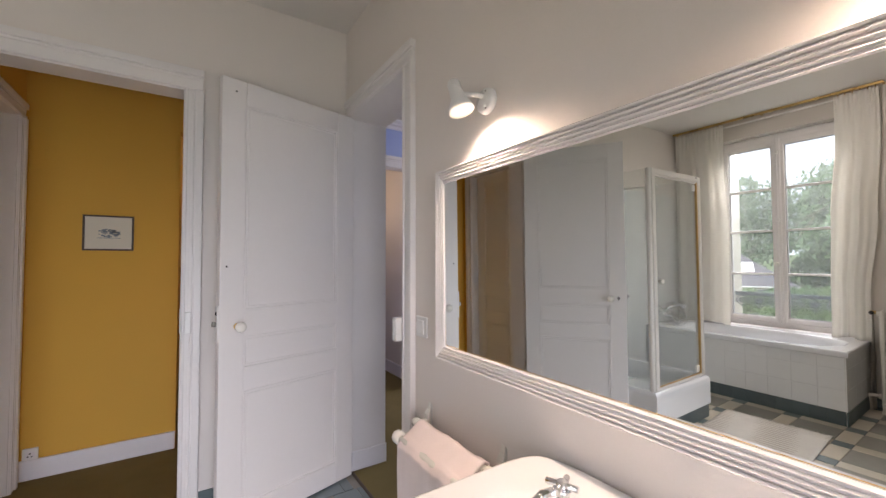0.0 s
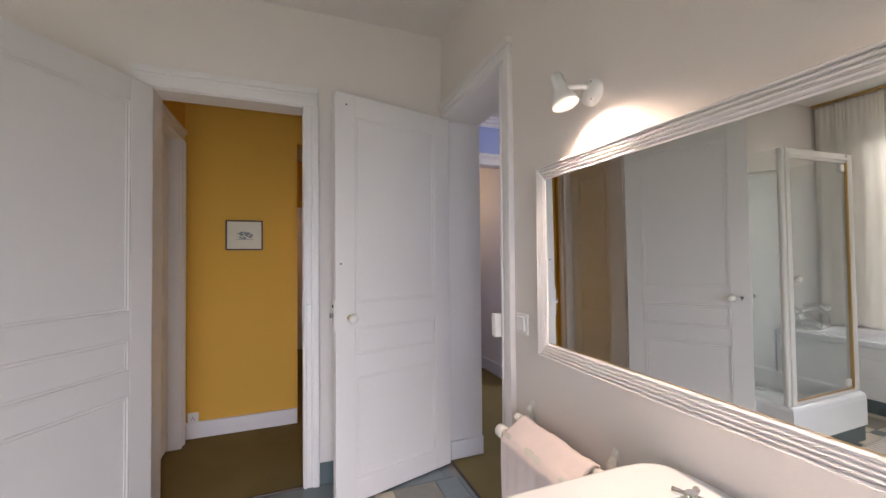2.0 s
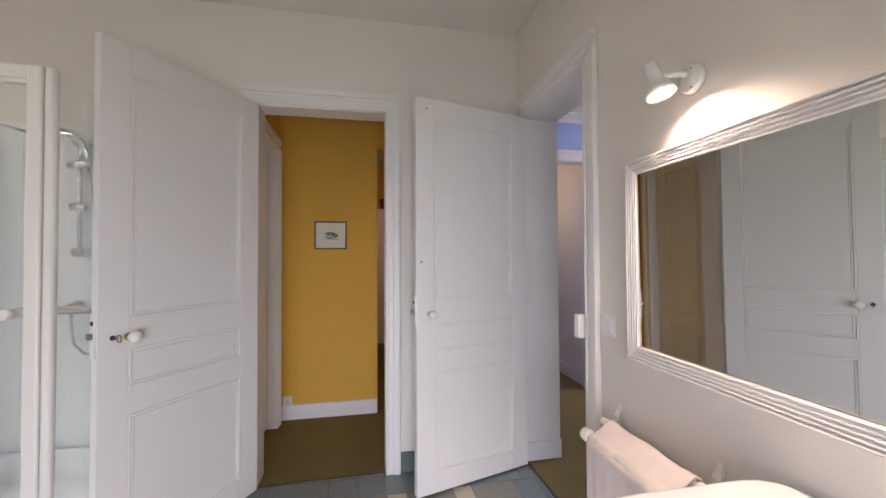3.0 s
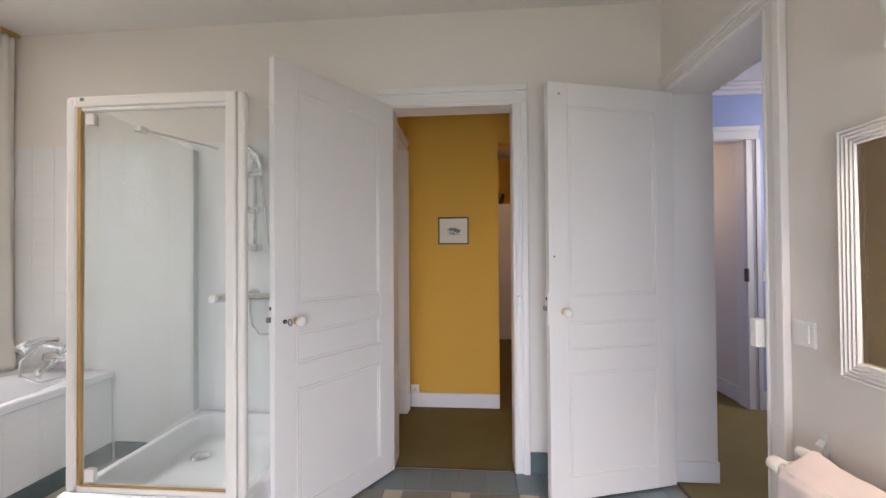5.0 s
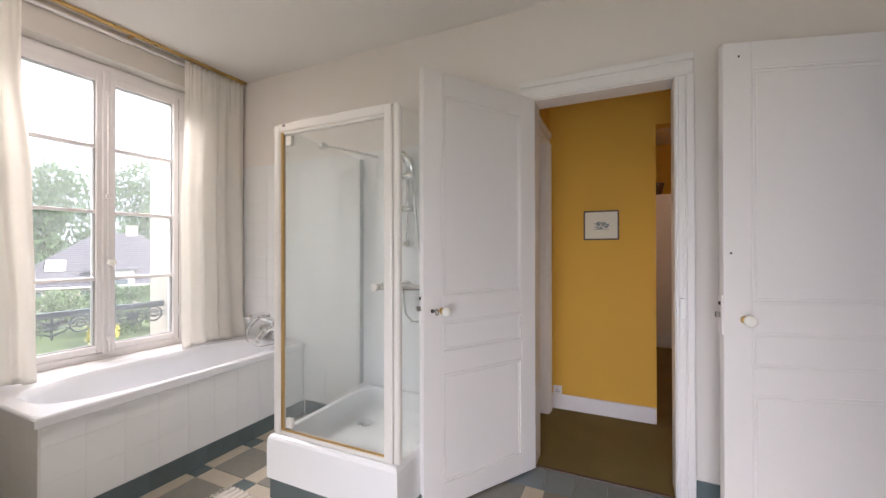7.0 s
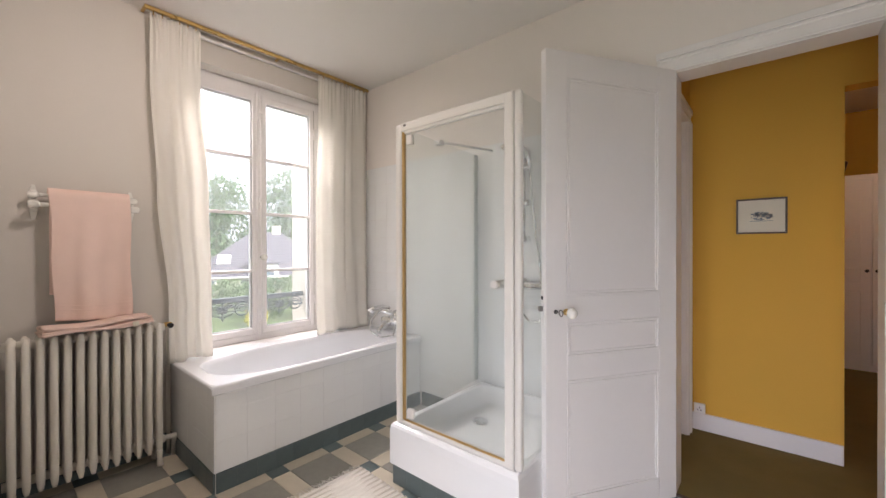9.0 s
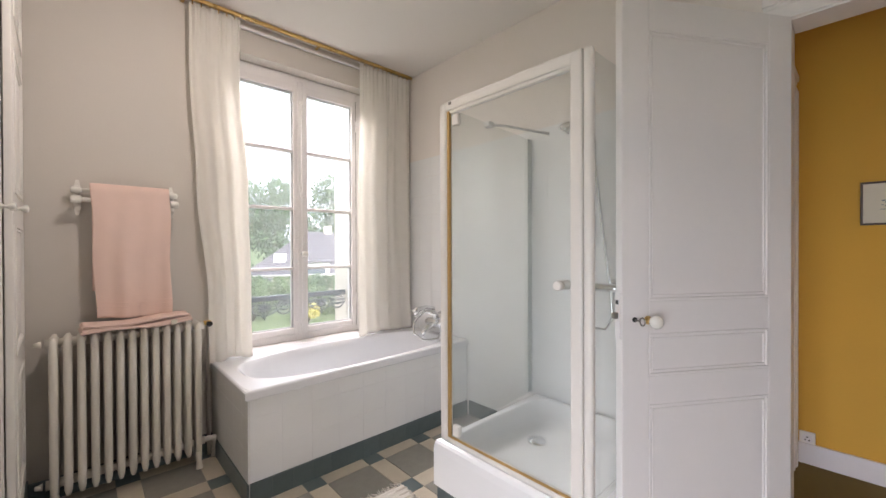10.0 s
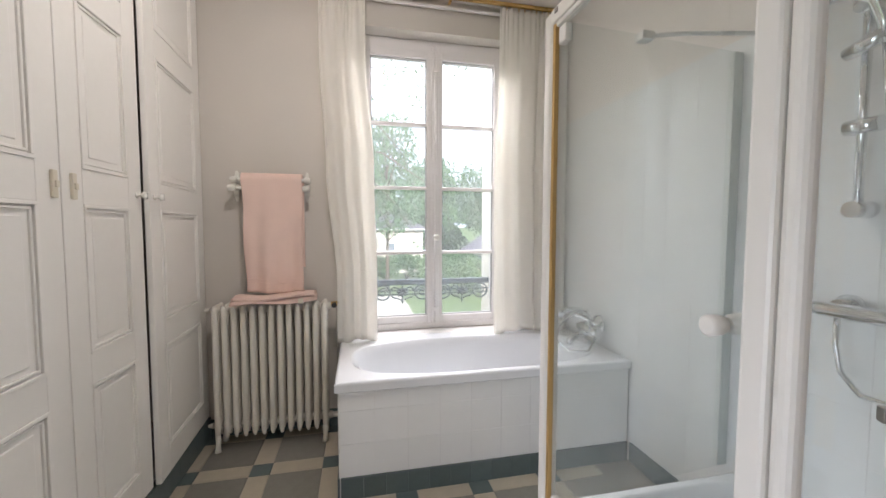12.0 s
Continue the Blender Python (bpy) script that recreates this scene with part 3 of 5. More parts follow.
for yr in (1.587, 2.017):
    h = bmesh.new()
    for q in range(8):
        a = q * math.pi / 4
        tube(h, [(0, yr, 0.757), (0, yr + 0.022 * math.cos(a), 0.757 + 0.022 * math.sin(a)), (0, yr + 0.042 * math.cos(a), 0.757 + 0.042 * math.sin(a))], [0.007, 0.011, 0.004], 6)
    tube(h, arc((0, yr, 0.757), 0.026, 0, 360, 14), 0.005, 6, False)
    tube(h, [(0, yr, 0.808), (0, yr, 0.790)], 0.006, 6)
    tube(h, [(0, yr, 0.720), (0, yr, 0.690), (0, yr, 0.672)], [0.007, 0.009, 0.003], 6)
    for w in (-1, 1):
        tube(h, [(0, yr + w * 0.082, 0.775), (0, yr + w * 0.060, 0.792), (0, yr + w * 0.034, 0.786), (0, yr + w * 0.030, 0.768)], 0.006, 6)
        tube(h, [(0, yr + w * 0.082, 0.737), (0, yr + w * 0.060, 0.718), (0, yr + w * 0.030, 0.712), (0, yr + w * 0.012, 0.700)], 0.006, 6)
    part("rosette", h, IRON, rail)


# ---- bath ----
def rim_angles(cx, cy, x0, x1, y0, y1, n):
    a = [2 * math.pi * k / n for k in range(n)] + [math.atan2(y - cy, x - cx) % (2 * math.pi) for x in (x0, x1) for y in (y0, y1)]
    return sorted(set(round(v, 6) for v in a))


def on_rect(cx, cy, x0, x1, y0, y1, a):
    c, s = math.cos(a), math.sin(a)
    k = min([((x1 if c > 0 else x0) - cx) / c if abs(c) > 1e-6 else 1e9, ((y1 if s > 0 else y0) - cy) / s if abs(s) > 1e-6 else 1e9])
    return cx + k * c, cy + k * s


def on_oval(cx, cy, hx, hy, a, e):
    c, s = math.cos(a), math.sin(a)
    k = (abs(c / hx) ** e + abs(s / hy) ** e) ** (-1 / e)
    return cx + k * c, cy + k * s


def shell(x0, x1, y0, y1, centre, rects, ovals, n=72):
    """A basin: rectangles (inset, z) from outside inwards, then ovals (hx, hy, exponent, z, dx, dy) going down, closed at the bottom."""
    cx, cy = centre
    bm = bmesh.new()
    angles = rim_angles(cx, cy, x0, x1, y0, y1, n)
    rings = []
    for inset, z in rects:
        rings.append([bm.verts.new((*on_rect(cx, cy, x0 + inset, x1 - inset, y0 + inset, y1 - inset, a), z)) for a in angles])
    for hx, hy, e, z, dx, dy in ovals:
        rings.append([bm.verts.new((*on_oval(cx + dx, cy + dy, hx, hy, a, e), z)) for a in angles])
    m = len(angles)
    for i, (p, q) in enumerate(zip(rings, rings[1:])):
        for k in range(m):
            f = bm.faces.new((p[k], p[(k + 1) % m], q[(k + 1) % m], q[k]))
            f.smooth = i >= len(rects)
    f = bm.faces.new(rings[-1])
    f.smooth = True
    return bm


bath = thing("bathtub", "white built-in bathtub with a glossy acrylic rim", "bathtub", (0, 0, 0))
BX, BY = -1.968, 1.180
part("tub", shell(WEST, BX, BY, NORTH - 0.012, (-2.285, 1.912), [(0.006, 0.487), (0.0, 0.493), (0.0, 0.524), (0.003, 0.531), (0.010, 0.535)],
     [(0.285, 0.668, 3.0, 0.535, 0, 0), (0.275, 0.656, 3.0, 0.528, 0, 0), (0.262, 0.63, 2.9, 0.49, 0, 0), (0.245, 0.59, 2.8, 0.30, 0, 0), (0.21, 0.52, 2.7, 0.17, 0, 0.02), (0.14, 0.43, 2.5, 0.135, 0, 0.03)]), ENAMEL, bath)
surround = part("surround", box(boxed(BX - 0.06, BX - 0.018, BY + 0.018, NORTH - 0.014, 0.0, 0.487), WEST + 0.003, BX - 0.06, BY + 0.018, BY + 0.06, 0.0, 0.487), GROUT, bath)
mixer = thing("bath_mixer", "chrome bath mixer tap with hand shower on the tiled wall", "tap", (-2.245, 2.652, 0.625))
mixer.scale = (1.25, 1.25, 1.25)
part("wall_plate", lathe([(0, 0.045), (0.012, 0.043), (0.022, 0.028), (0.05, 0.024)], (0, -1, 0), (0, 0, 0.02)), CHROME, mixer)
part("body", tubed([(-0.075, -0.055, 0.0), (-0.05, -0.055, 0.0), (0.05, -0.055, 0.0), (0.075, -0.055, 0.0)], [0.020, 0.027, 0.027, 0.020], 16), CHROME, mixer)
part("spout", tubed([(0, -0.06, -0.01), (0, -0.11, -0.02), (0, -0.15, -0.045), (0, -0.155, -0.07)], [0.02, 0.018, 0.016, 0.014], 14), CHROME, mixer)
part("lever", tubed([(0, -0.055, 0.02), (0.0, -0.06, 0.055), (-0.02, -0.12, 0.07)], [0.02, 0.018, 0.008], 12), CHROME, mixer)
part("hand_shower", tubed([(-0.02, -0.05, 0.08), (-0.03, -0.10, 0.095), (-0.04, -0.16, 0.085), (-0.045, -0.19, 0.06)], [0.011, 0.012, 0.016, 0.026], 14), CHROME, mixer)
part("hose", tubed([(0.06, -0.06, -0.02), (0.07, -0.10, -0.08), (0.03, -0.17, -0.085), (-0.03, -0.20, -0.05), (-0.05, -0.18, 0.01), (-0.03, -0.12, 0.07), (-0.02, -0.06, 0.08)], 0.0065, 10), CHROME, mixer)

# ---- shower ----
shower = thing("shower_cubicle", "white framed glass shower cubicle on a raised tray", "shower", (0, 0, 0))
SX0, SX1, SY0 = -1.385, -0.655, 1.845
tray = part("tray", shell(SX0 - 0.022, SX1 + 0.002, SY0 - 0.018, NORTH - 0.012, (-1.030, 2.2375), [(0.0, 0.10), (0.0, 0.262), (0.003, 0.292), (0.010, 0.305), (0.020, 0.311)],
     [(0.335, 0.372, 9.0, 0.311, 0, 0), (0.325, 0.362, 8.0, 0.303, 0, 0), (0.305, 0.342, 7.0, 0.225, 0, 0), (0.28, 0.317, 6.0, 0.200, 0, 0), (0.05, 0.05, 2.0, 0.192, -0.167, 0.108)]), CERAMIC, shower, "glossy white ceramic shower tray")
part("drain", lathe([(0, 0.047), (0.005, 0.047), (0.010, 0.042), (0.013, 0.02)], (0, 0, 1), (-1.197, 2.345, 0.1935)), CHROME, tray, "round chrome drain cover")
part("plinth_core", boxed(SX0 - 0.006, SX1 + 0.0, SY0 - 0.002, NORTH - 0.014, 0.0, 0.105), GROUT_D, shower)
part("corner_post", boxed(SX1 - 0.077, SX1 - 0.034, SY0, SY0 + 0.044, 0.312, 1.845, 0.007), SHFRAME, shower, "white enamelled frame post")
part("corner_post", boxed(SX1 - 0.0335, SX1 - 0.001, SY0 + 0.004, SY0 + 0.034, 0.312, 1.845, 0.012, 3), SHFRAME, shower, "white enamelled frame post")
part("hinge_post", boxed(SX0, SX0 + 0.046, SY0, SY0 + 0.048, 0.312, 1.845, 0.016, 3), SHFRAME, shower, "white enamelled frame post")
part("brass_strip", boxed(SX0 + 0.0465, SX0 + 0.060, SY0 + 0.006, SY0 + 0.022, 0.335, 1.801, 0.003), GOLD, shower, "brass-coloured sealing strip")
part("top_rail", boxed(SX0 + 0.03, SX1 - 0.036, SY0 + 0.004, SY0 + 0.040, 1.803, 1.846, 0.006), SHFRAME, shower)
part("inner_rail", boxed(SX0 + 0.062, SX1 - 0.078, SY0 + 0.008, SY0 + 0.030, 1.789, 1.8028, 0.003), SHFRAME, shower)
part("sill_rail", boxed(SX0 + 0.048, SX1 - 0.036, SY0 + 0.004, SY0 + 0.040, 0.312, 0.334, 0.005), SHFRAME, shower)
part("brass_sill", boxed(SX0 + 0.062, SX1 - 0.079, SY0 + 0.006, SY0 + 0.016, 0.3345, 0.340), GOLD, shower)
part("rail_stop", boxed(SX0 + 0.062, SX0 + 0.078, SY0 + 0.001, SY0 + 0.0038, 1.826, 1.838), STEEL, shower)
gd = part("glass_door", boxed(SX0 + 0.060, SX1 - 0.079, SY0 + 0.016, SY0 + 0.022, 0.343, 1.787), SHGLASS, shower, "clear glass shower door")
for z in (0.350, 1.732):
    part("pivot", boxed(SX0 + 0.076, SX0 + 0.114, SY0 + 0.008, SY0 + 0.030, z, z + 0.048, 0.004), SHFRAME, gd, "white pivot block")
for s in (1, -1):
    part("door_knob", lathe([(0, 0.012), (0.007, 0.010), (0.010, 0.0165), (0.030, 0.0175), (0.034, 0.013)], (0, -s, 0), (-0.771, SY0 + 0.019 - s * 0.003, 1.059)), SHFRAME, gd, "white plastic knob")
part("side_glass", boxed(SX1 - 0.020, SX1 - 0.014, SY0 + 0.034, NORTH - 0.03, 0.318, 1.843), SHGLASS, shower, "clear fixed glass panel")
part("wall_profile", boxed(SX1 - 0.034, SX1 - 0.004, NORTH - 0.032, NORTH - 0.011, 0.330, 1.855, 0.003), SHFRAME, shower)
# the second fixed panel runs slightly askew to the tray
askew = boxed(-0.003, 0.003, 0.0, 0.755, 0.318, 1.836)
bmesh.ops.transform(askew, matrix=pose(SX0 + 0.012, SY0 + 0.048, 0, 0, 0, 4.6), verts=askew.verts)
part("side_glass", askew, SHGLASS, shower, "clear fixed glass panel")
part("wall_profile", boxed(-1.458, -1.434, NORTH - 0.052, NORTH - 0.0105, 0.312, 1.842, 0.003), ALU, shower, "grey metal wall profile")
bar = part("stabiliser", tubed([(-1.388, 2.215, 1.832), (-1.362, 2.32, 1.838), (-1.316, 2.648, 1.853)], 0.007, 10), PLASTIC, shower, "white stabiliser bar from glass to wall")
part("clamp", boxed(-1.412, -1.372, 2.180, 2.225, 1.815, 1.843, 0.004), PLASTIC, bar)

set_ = thing("shower_set", "chrome shower rail with hand shower, hose and bar mixer", "shower", (-1.056, 2.65, 0.008))
part("slide_rail", tubed([(0, -0.045, 1.245), (0, -0.045, 1.80)], 0.011, 14), CHROME, set_)
for z in (1.255, 1.79):
    part("rail_bracket", tubed([(0, -0.002, z), (0, -0.03, z), (0, -0.07, z)], [0.024, 0.023, 0.022], 16), CHROME, set_)
part("slider", tubed([(-0.03, -0.052, 1.475), (0.045, -0.052, 1.475)], 0.021, 14), CHROME, set_)
part("shower_holder", tubed([(-0.035, -0.06, 1.672), (0.06, -0.075, 1.692)], [0.018, 0.022], 14), CHROME, set_)
head = part("hand_shower", tubed([(0.055, -0.075, 1.665), (0.055, -0.085, 1.72), (0.045, -0.10, 1.775), (0.01, -0.12, 1.81), (-0.035, -0.14, 1.815), (-0.06, -0.15, 1.805), (-0.075, -0.155, 1.785)], [0.012, 0.015, 0.018, 0.020, 0.022, 0.030, 0.036], 16), CHROME, set_)
part("hose", tubed([(0.055, -0.075, 1.665), (0.065, -0.075, 1.55), (0.085, -0.07, 1.35), (0.105, -0.06, 1.15), (0.13, -0.055, 0.95), (0.14, -0.06, 0.83), (0.11, -0.07, 0.765), (0.05, -0.075, 0.765), (0.0, -0.07, 0.81), (-0.02, -0.06, 0.88), (-0.022, -0.058, 0.955)], 0.0075, 10), CHROME, set_)
part("mixer_bar", tubed([(-0.075, -0.06, 0.975), (-0.06, -0.06, 0.975), (0.13, -0.06, 0.975), (0.20, -0.06, 0.975)], [0.019, 0.0215, 0.0215, 0.020], 18), CHROME, set_)
for x in (-0.025, 0.125):
    part("wall_union", lathe([(0, 0.034), (0.012, 0.034), (0.020, 0.024), (0.055, 0.020)], (0, -1, 0), (x, -0.002, 0.985)), CHROME, set_)


# ---- radiator ----
radiator = thing("radiator", "old cream-white cast iron column radiator under the towel rail", "radiator", (-2.565, 0.521, 0))
N_SEC, STEP = 13, 0.0462
sec = bmesh.new()
for x in (-0.045, 0.012, 0.062):
    tube(sec, [(x, 0, 0.075), (x, 0, 0.10), (x, 0, 0.14), (x, 0, 0.735), (x, 0, 0.772), (x, 0, 0.792)], [0.008, 0.014, 0.0155, 0.0155, 0.014, 0.008], 10)
tube(sec, [(-0.05, 0, 0.762), (0.0, 0, 0.775), (0.06, 0, 0.762)], [0.014, 0.019, 0.014], 10)
tube(sec, [(-0.05, 0, 0.125), (0.0, 0, 0.112), (0.06, 0, 0.125)], [0.014, 0.019, 0.014], 10)
first = part("section", sec, RADIATOR, radiator)
first.location = (0, 0.02, 0)
for i in range(1, N_SEC):
    s = first.copy()
    scene.collection.objects.link(s)
    s.location = (0, 0.02 + i * STEP, 0)
for z in (0.12, 0.760):
    part("header_pipe", tubed([(0.005, -0.01, z), (0.005, N_SEC * STEP + 0.01, z)], 0.021, 14), RADIATOR, radiator)
for y in (0.02, 0.02 + (N_SEC - 1) * STEP):
    for x in (-0.045, 0.062):
        part("foot", tubed([(x, y, 0.09), (x, y, 0.04), (x + (0.008 if x > 0 else -0.008), y, 0.0)], [0.015, 0.012, 0.017], 10), RADIATOR, radiator)
for z in (0.12, 0.760):
    part("plug", tubed([(0.005, -0.02, z), (0.005, -0.045, z)], [0.016, 0.008], 10), RADIATOR, radiator)
valve = part("valve", tubed([(0.005, N_SEC * STEP + 0.01, 0.772), (0.005, N_SEC * STEP + 0.045, 0.772)], 0.013, 12), BRASS, radiator, "aged brass radiator valve")
part("valve_wheel", tubed([(0.005, N_SEC * STEP + 0.03, 0.772), (0.05, N_SEC * STEP + 0.03, 0.772), (0.055, N_SEC * STEP + 0.03, 0.772)], [0.008, 0.012, 0.015], 12), BLACK, valve)
pipe = part("pipe", tubed([(0.005, N_SEC * STEP + 0.01, 0.12), (0.005, N_SEC * STEP + 0.055, 0.12), (-0.02, N_SEC * STEP + 0.06, 0.06), (-0.02, N_SEC * STEP + 0.06, 0.0)], [0.016, 0.018, 0.012, 0.012], 12), RADIATOR, radiator)
part("pipe", tubed([(-0.06, N_SEC * STEP + 0.045, 0.0), (-0.06, N_SEC * STEP + 0.045, 0.766), (0.0, N_SEC * STEP + 0.04, 0.772)], 0.010, 10), RADIATOR, radiator)


# ---- cloth ----
def sheet(nu, nv, at):
    """A cloth surface from a function of (u, v) in 0..1."""
    bm = bmesh.new()
    g = [[bm.verts.new(at(i / nu, j / nv)) for j in range(nv + 1)] for i in range(nu + 1)]
    for i in range(nu):
        for j in range(nv):
            f = bm.faces.new((g[i][j], g[i + 1][j], g[i + 1][j + 1], g[i][j + 1]))
            f.smooth = True
    return bm


def thicken(ob, t):
    m = ob.modifiers.new("thickness", "SOLIDIFY")
    m.thickness, m.offset = t, 0
    return ob


def curtain(name, label, top, middle, bottom, z1, z0, folds, seed):
    """Hangs from z1 to z0; top, middle, bottom: its span in y there."""
    c = thing(name, label, "curtain", (-2.605, 0, 0), group="window curtains")
    rnd = random.Random(seed)
    ph = [rnd.uniform(0, 6.28) for _ in range(6)]

    def span(v):
        pts = (top, top, middle, bottom, bottom)
        k = min(v * 3 + 0.5, 3.999)
        i, w = int(k), k - int(k)
        w = w * w * (3 - 2 * w)
        return [pts[i][q] * (1 - w) + pts[i + 1][q] * w for q in (0, 1)]

    def at(u, v):
        a, b = span(v)
        uu = u + 0.022 * math.sin(6.28 * u * 2 + ph[0] + v * 1.5) + 0.012 * math.sin(6.28 * 5 * u + ph[3]) * v
        y = a + (b - a) * uu
        deep = 0.006 + 0.005 * min(1, v * 2.5)
        x = deep * math.sin(6.28 * folds * u + ph[1] + 1.1 * math.sin(2.2 * v + ph[2])) + 0.003 * math.sin(6.28 * folds * 1.7 * u + ph[4] + v) * min(1, v * 3)
        x += 0.006 * math.sin(6.28 * folds * 3.1 * u + ph[5]) * (1 - min(1, v * 6))
        x += 0.04 * max(0, v - 0.9) * 10 * 0.6
        z = z1 + (z0 - z1) * v - 0.010 * math.sin(6.28 * u * 1.3 + ph[5]) * v
        return (x, y, z)

    thicken(part("cloth", sheet(110, 60, at), LINEN, c), 0.0022)
    heads = int((top[1] - top[0]) / 0.038)
    for i in range(heads):
        y = top[0] + (top[1] - top[0]) * (i + 0.5) / heads
        part("hook", tubed([(0, y, z1 - 0.01), (0, y, z1 + 0.018)], 0.003, 6), BRASS, c)
    return c


curtain("curtain", "white linen curtain gathered beside the radiator", (1.076, 1.335), (1.108, 1.380), (1.165, 1.395), 2.562, 0.541, 3.2, 3)
curtain("curtain", "white linen curtain gathered at the tiled wall", (2.142, 2.615), (2.118, 2.622), (2.130, 2.628), 2.562, 0.541, 4.6, 8)
rod = thing("curtain_rod", "slim brass curtain rod under the ceiling", "curtain rod", (-2.605, 0, 2.583))
part("rod", boxed(-0.010, 0.010, 1.055, 2.645, -0.008, 0.012, 0.003), BRASS, rod)
for y in (1.06, 1.85, 2.62):
    part("bracket", boxed(-0.070, -0.010, y - 0.008, y + 0.008, -0.004, 0.006, 0.001), BRASS, rod)
part("track", boxed(-0.058, -0.040, 1.10, 2.62, -0.045, -0.030, 0.002), PLASTIC, rod, "white inner curtain track")


def draped_towel(name, label, bar_y, bar_z, reach, y0, y1, z_front, z_back, mat, seed, hang=1.0, sway=0.0):
    """A towel folded over a bar along y: reach is the bar's radius, its front falls on local +x."""
    t = thing(name, label, "towel", (bar_y, 0, 0))
    rnd = random.Random(seed)
    ph = [rnd.uniform(0, 6.28) for _ in range(5)]
    front, back, turn = bar_z - z_front, bar_z - z_back, math.pi * reach
    total = front + back + turn

    def at(u, v):
        s = v * total
        w = 0.0
        if s < front:
            z, x, w = z_front + s, reach, (front - s) / front
        elif s < front + turn:
            a = (s - front) / reach
            x, z = reach * math.cos(a), bar_z + reach * math.sin(a)
        else:
            z, x, w = bar_z - (s - front - turn), -reach, 0.15
        y = y0 + (y1 - y0) * u
        mid = (y0 + y1) / 2
        y = mid + (y - mid) * (1 - 0.05 * w) + sway * w + 0.004 * math.sin(9 * w + ph[3])
        x += w * hang * (0.011 * math.sin(6.28 * 1.6 * u + ph[0]) + 0.007 * math.sin(6.28 * 3.3 * u + ph[1] + 2 * w) + 0.010)
        z -= 0.006 * math.sin(5 * u + ph[2]) * w
        return (x, y, z)

    thicken(part("cloth", sheet(60, 90, at), mat, t), 0.006)
    hem = bmesh.new()
    for zz in (0.055, 0.075):
        tube(hem, [Vector(at(k / 24, zz / total)) + Vector((0.0035, 0, 0)) for k in range(25)], 0.0022, 6)
    part("woven_band", hem, mat, t)
    return t


def towel_rail(name, label, at, turn, length, bars):
    """Two shaped brackets on a wall and bars between them; local +x leaves the wall."""
    r = thing(name, label, "towel rail", at, turn)
    for y in (0, length):
        prof = [(0.0, -0.075), (0.006, -0.085), (0.012, -0.06), (0.020, -0.045), (0.022, 0.045), (0.012, 0.062), (0.008, 0.088), (0.0, 0.075)]
        b = bmesh.new()
        va = [b.verts.new((x, y - 0.022 * (1 - abs(z) / 0.12), z)) for x, z in prof]
        vb = [b.verts.new((x, y + 0.022 * (1 - abs(z) / 0.12), z)) for x, z in prof]
        b.faces.new(va)
        b.faces.new(vb[::-1])
        for i in range(len(prof)):
            j = (i + 1) % len(prof)
            b.faces.new((va[i], va[j], vb[j], vb[i]))
        br = part("bracket", b, PORCELAIN, r, "white scalloped wall bracket")
        for bx, bz, br_ in bars:
            part("arm", tubed([(0.005, y, bz * 0.7), (bx, y, bz)], [0.014, 0.011], 12), PORCELAIN, br)
    for bx, bz, br_ in bars:
        part("bar", tubed([(bx, -0.014, bz), (bx, -0.010, bz), (bx, length + 0.010, bz), (bx, length + 0.014, bz)], [br_ * 0.7, br_, br_, br_ * 0.7], 14), PORCELAIN, r)
        for y in (-0.004, length + 0.004):
            part("end_cap", tubed([(bx, y - 0.020, bz), (bx, y - 0.014, bz), (bx, y + 0.014, bz), (bx, y + 0.020, bz)], [br_ * 1.2, br_ * 1.7, br_ * 1.7, br_ * 1.2], 14), PORCELAIN, r)
    return r


towel_rail("towel_rail", "white double towel rail on the grey wall above the radiator", (WEST, 0.622, 1.440), 0, 0.378, [(0.05, 0.035, 0.010), (0.095, -0.015, 0.011)])
draped_towel("towel", "pink terry towel hanging from the rail over the radiator", WEST + 0.073, 1.474, 0.034, 0.668, 0.982, 0.848, 0.98, TOWEL, 5, 1.0, 0.01)


def folded_towel(name, label, at, turn, lx, ly):
    t = thing(name, label, "towel", at, turn)
    for k in range(3):
        def surf(u, v, k=k):
            return (lx * (v - 0.5) * (1 - 0.03 * k), ly * (u - 0.5) * (1 - 0.02 * k), 0.010 + 0.013 * k + 0.006 * math.sin(7 * u + k) + 0.010 * u + 0.004 * math.sin(9 * v + 2 * k))
        thicken(part("fold", sheet(24, 12, surf), TOWEL, t), 0.011)
    part("woven_loop", boxed(lx * 0.5 - 0.002, lx * 0.5 + 0.004, ly * 0.28, ly * 0.34, 0.008, 0.034, 0.001), PLASTIC_CREAM, t, "small pale sewn label")
    return t


folded_towel("towel", "folded pink terry towel lying on the radiator", (-2.535, 0.842, 0.793), 4, 0.18, 0.43)


# ---- built-in cupboard ----
FRONT = 0.442
closet = thing("built_in_cupboard", "cream-white built-in cupboard with panelled doors to the ceiling", "cupboard", (0, 0, 0))
part("carcass", box(box(boxed(WEST + 0.002, -1.055, -0.15, FRONT - 0.30, 0.0, CEILING - 0.002), -1.08, -1.055, FRONT - 0.30, FRONT - 0.024, 0.0, CEILING - 0.002), WEST + 0.002, -1.08, FRONT - 0.30, FRONT - 0.026, 0.0, 0.118), PAINT_CREAM, closet)
part("frieze", boxed(WEST + 0.002, -1.055, FRONT - 0.024, FRONT - 0.004, 2.50, CEILING - 0.002), PAINT_CREAM, closet)


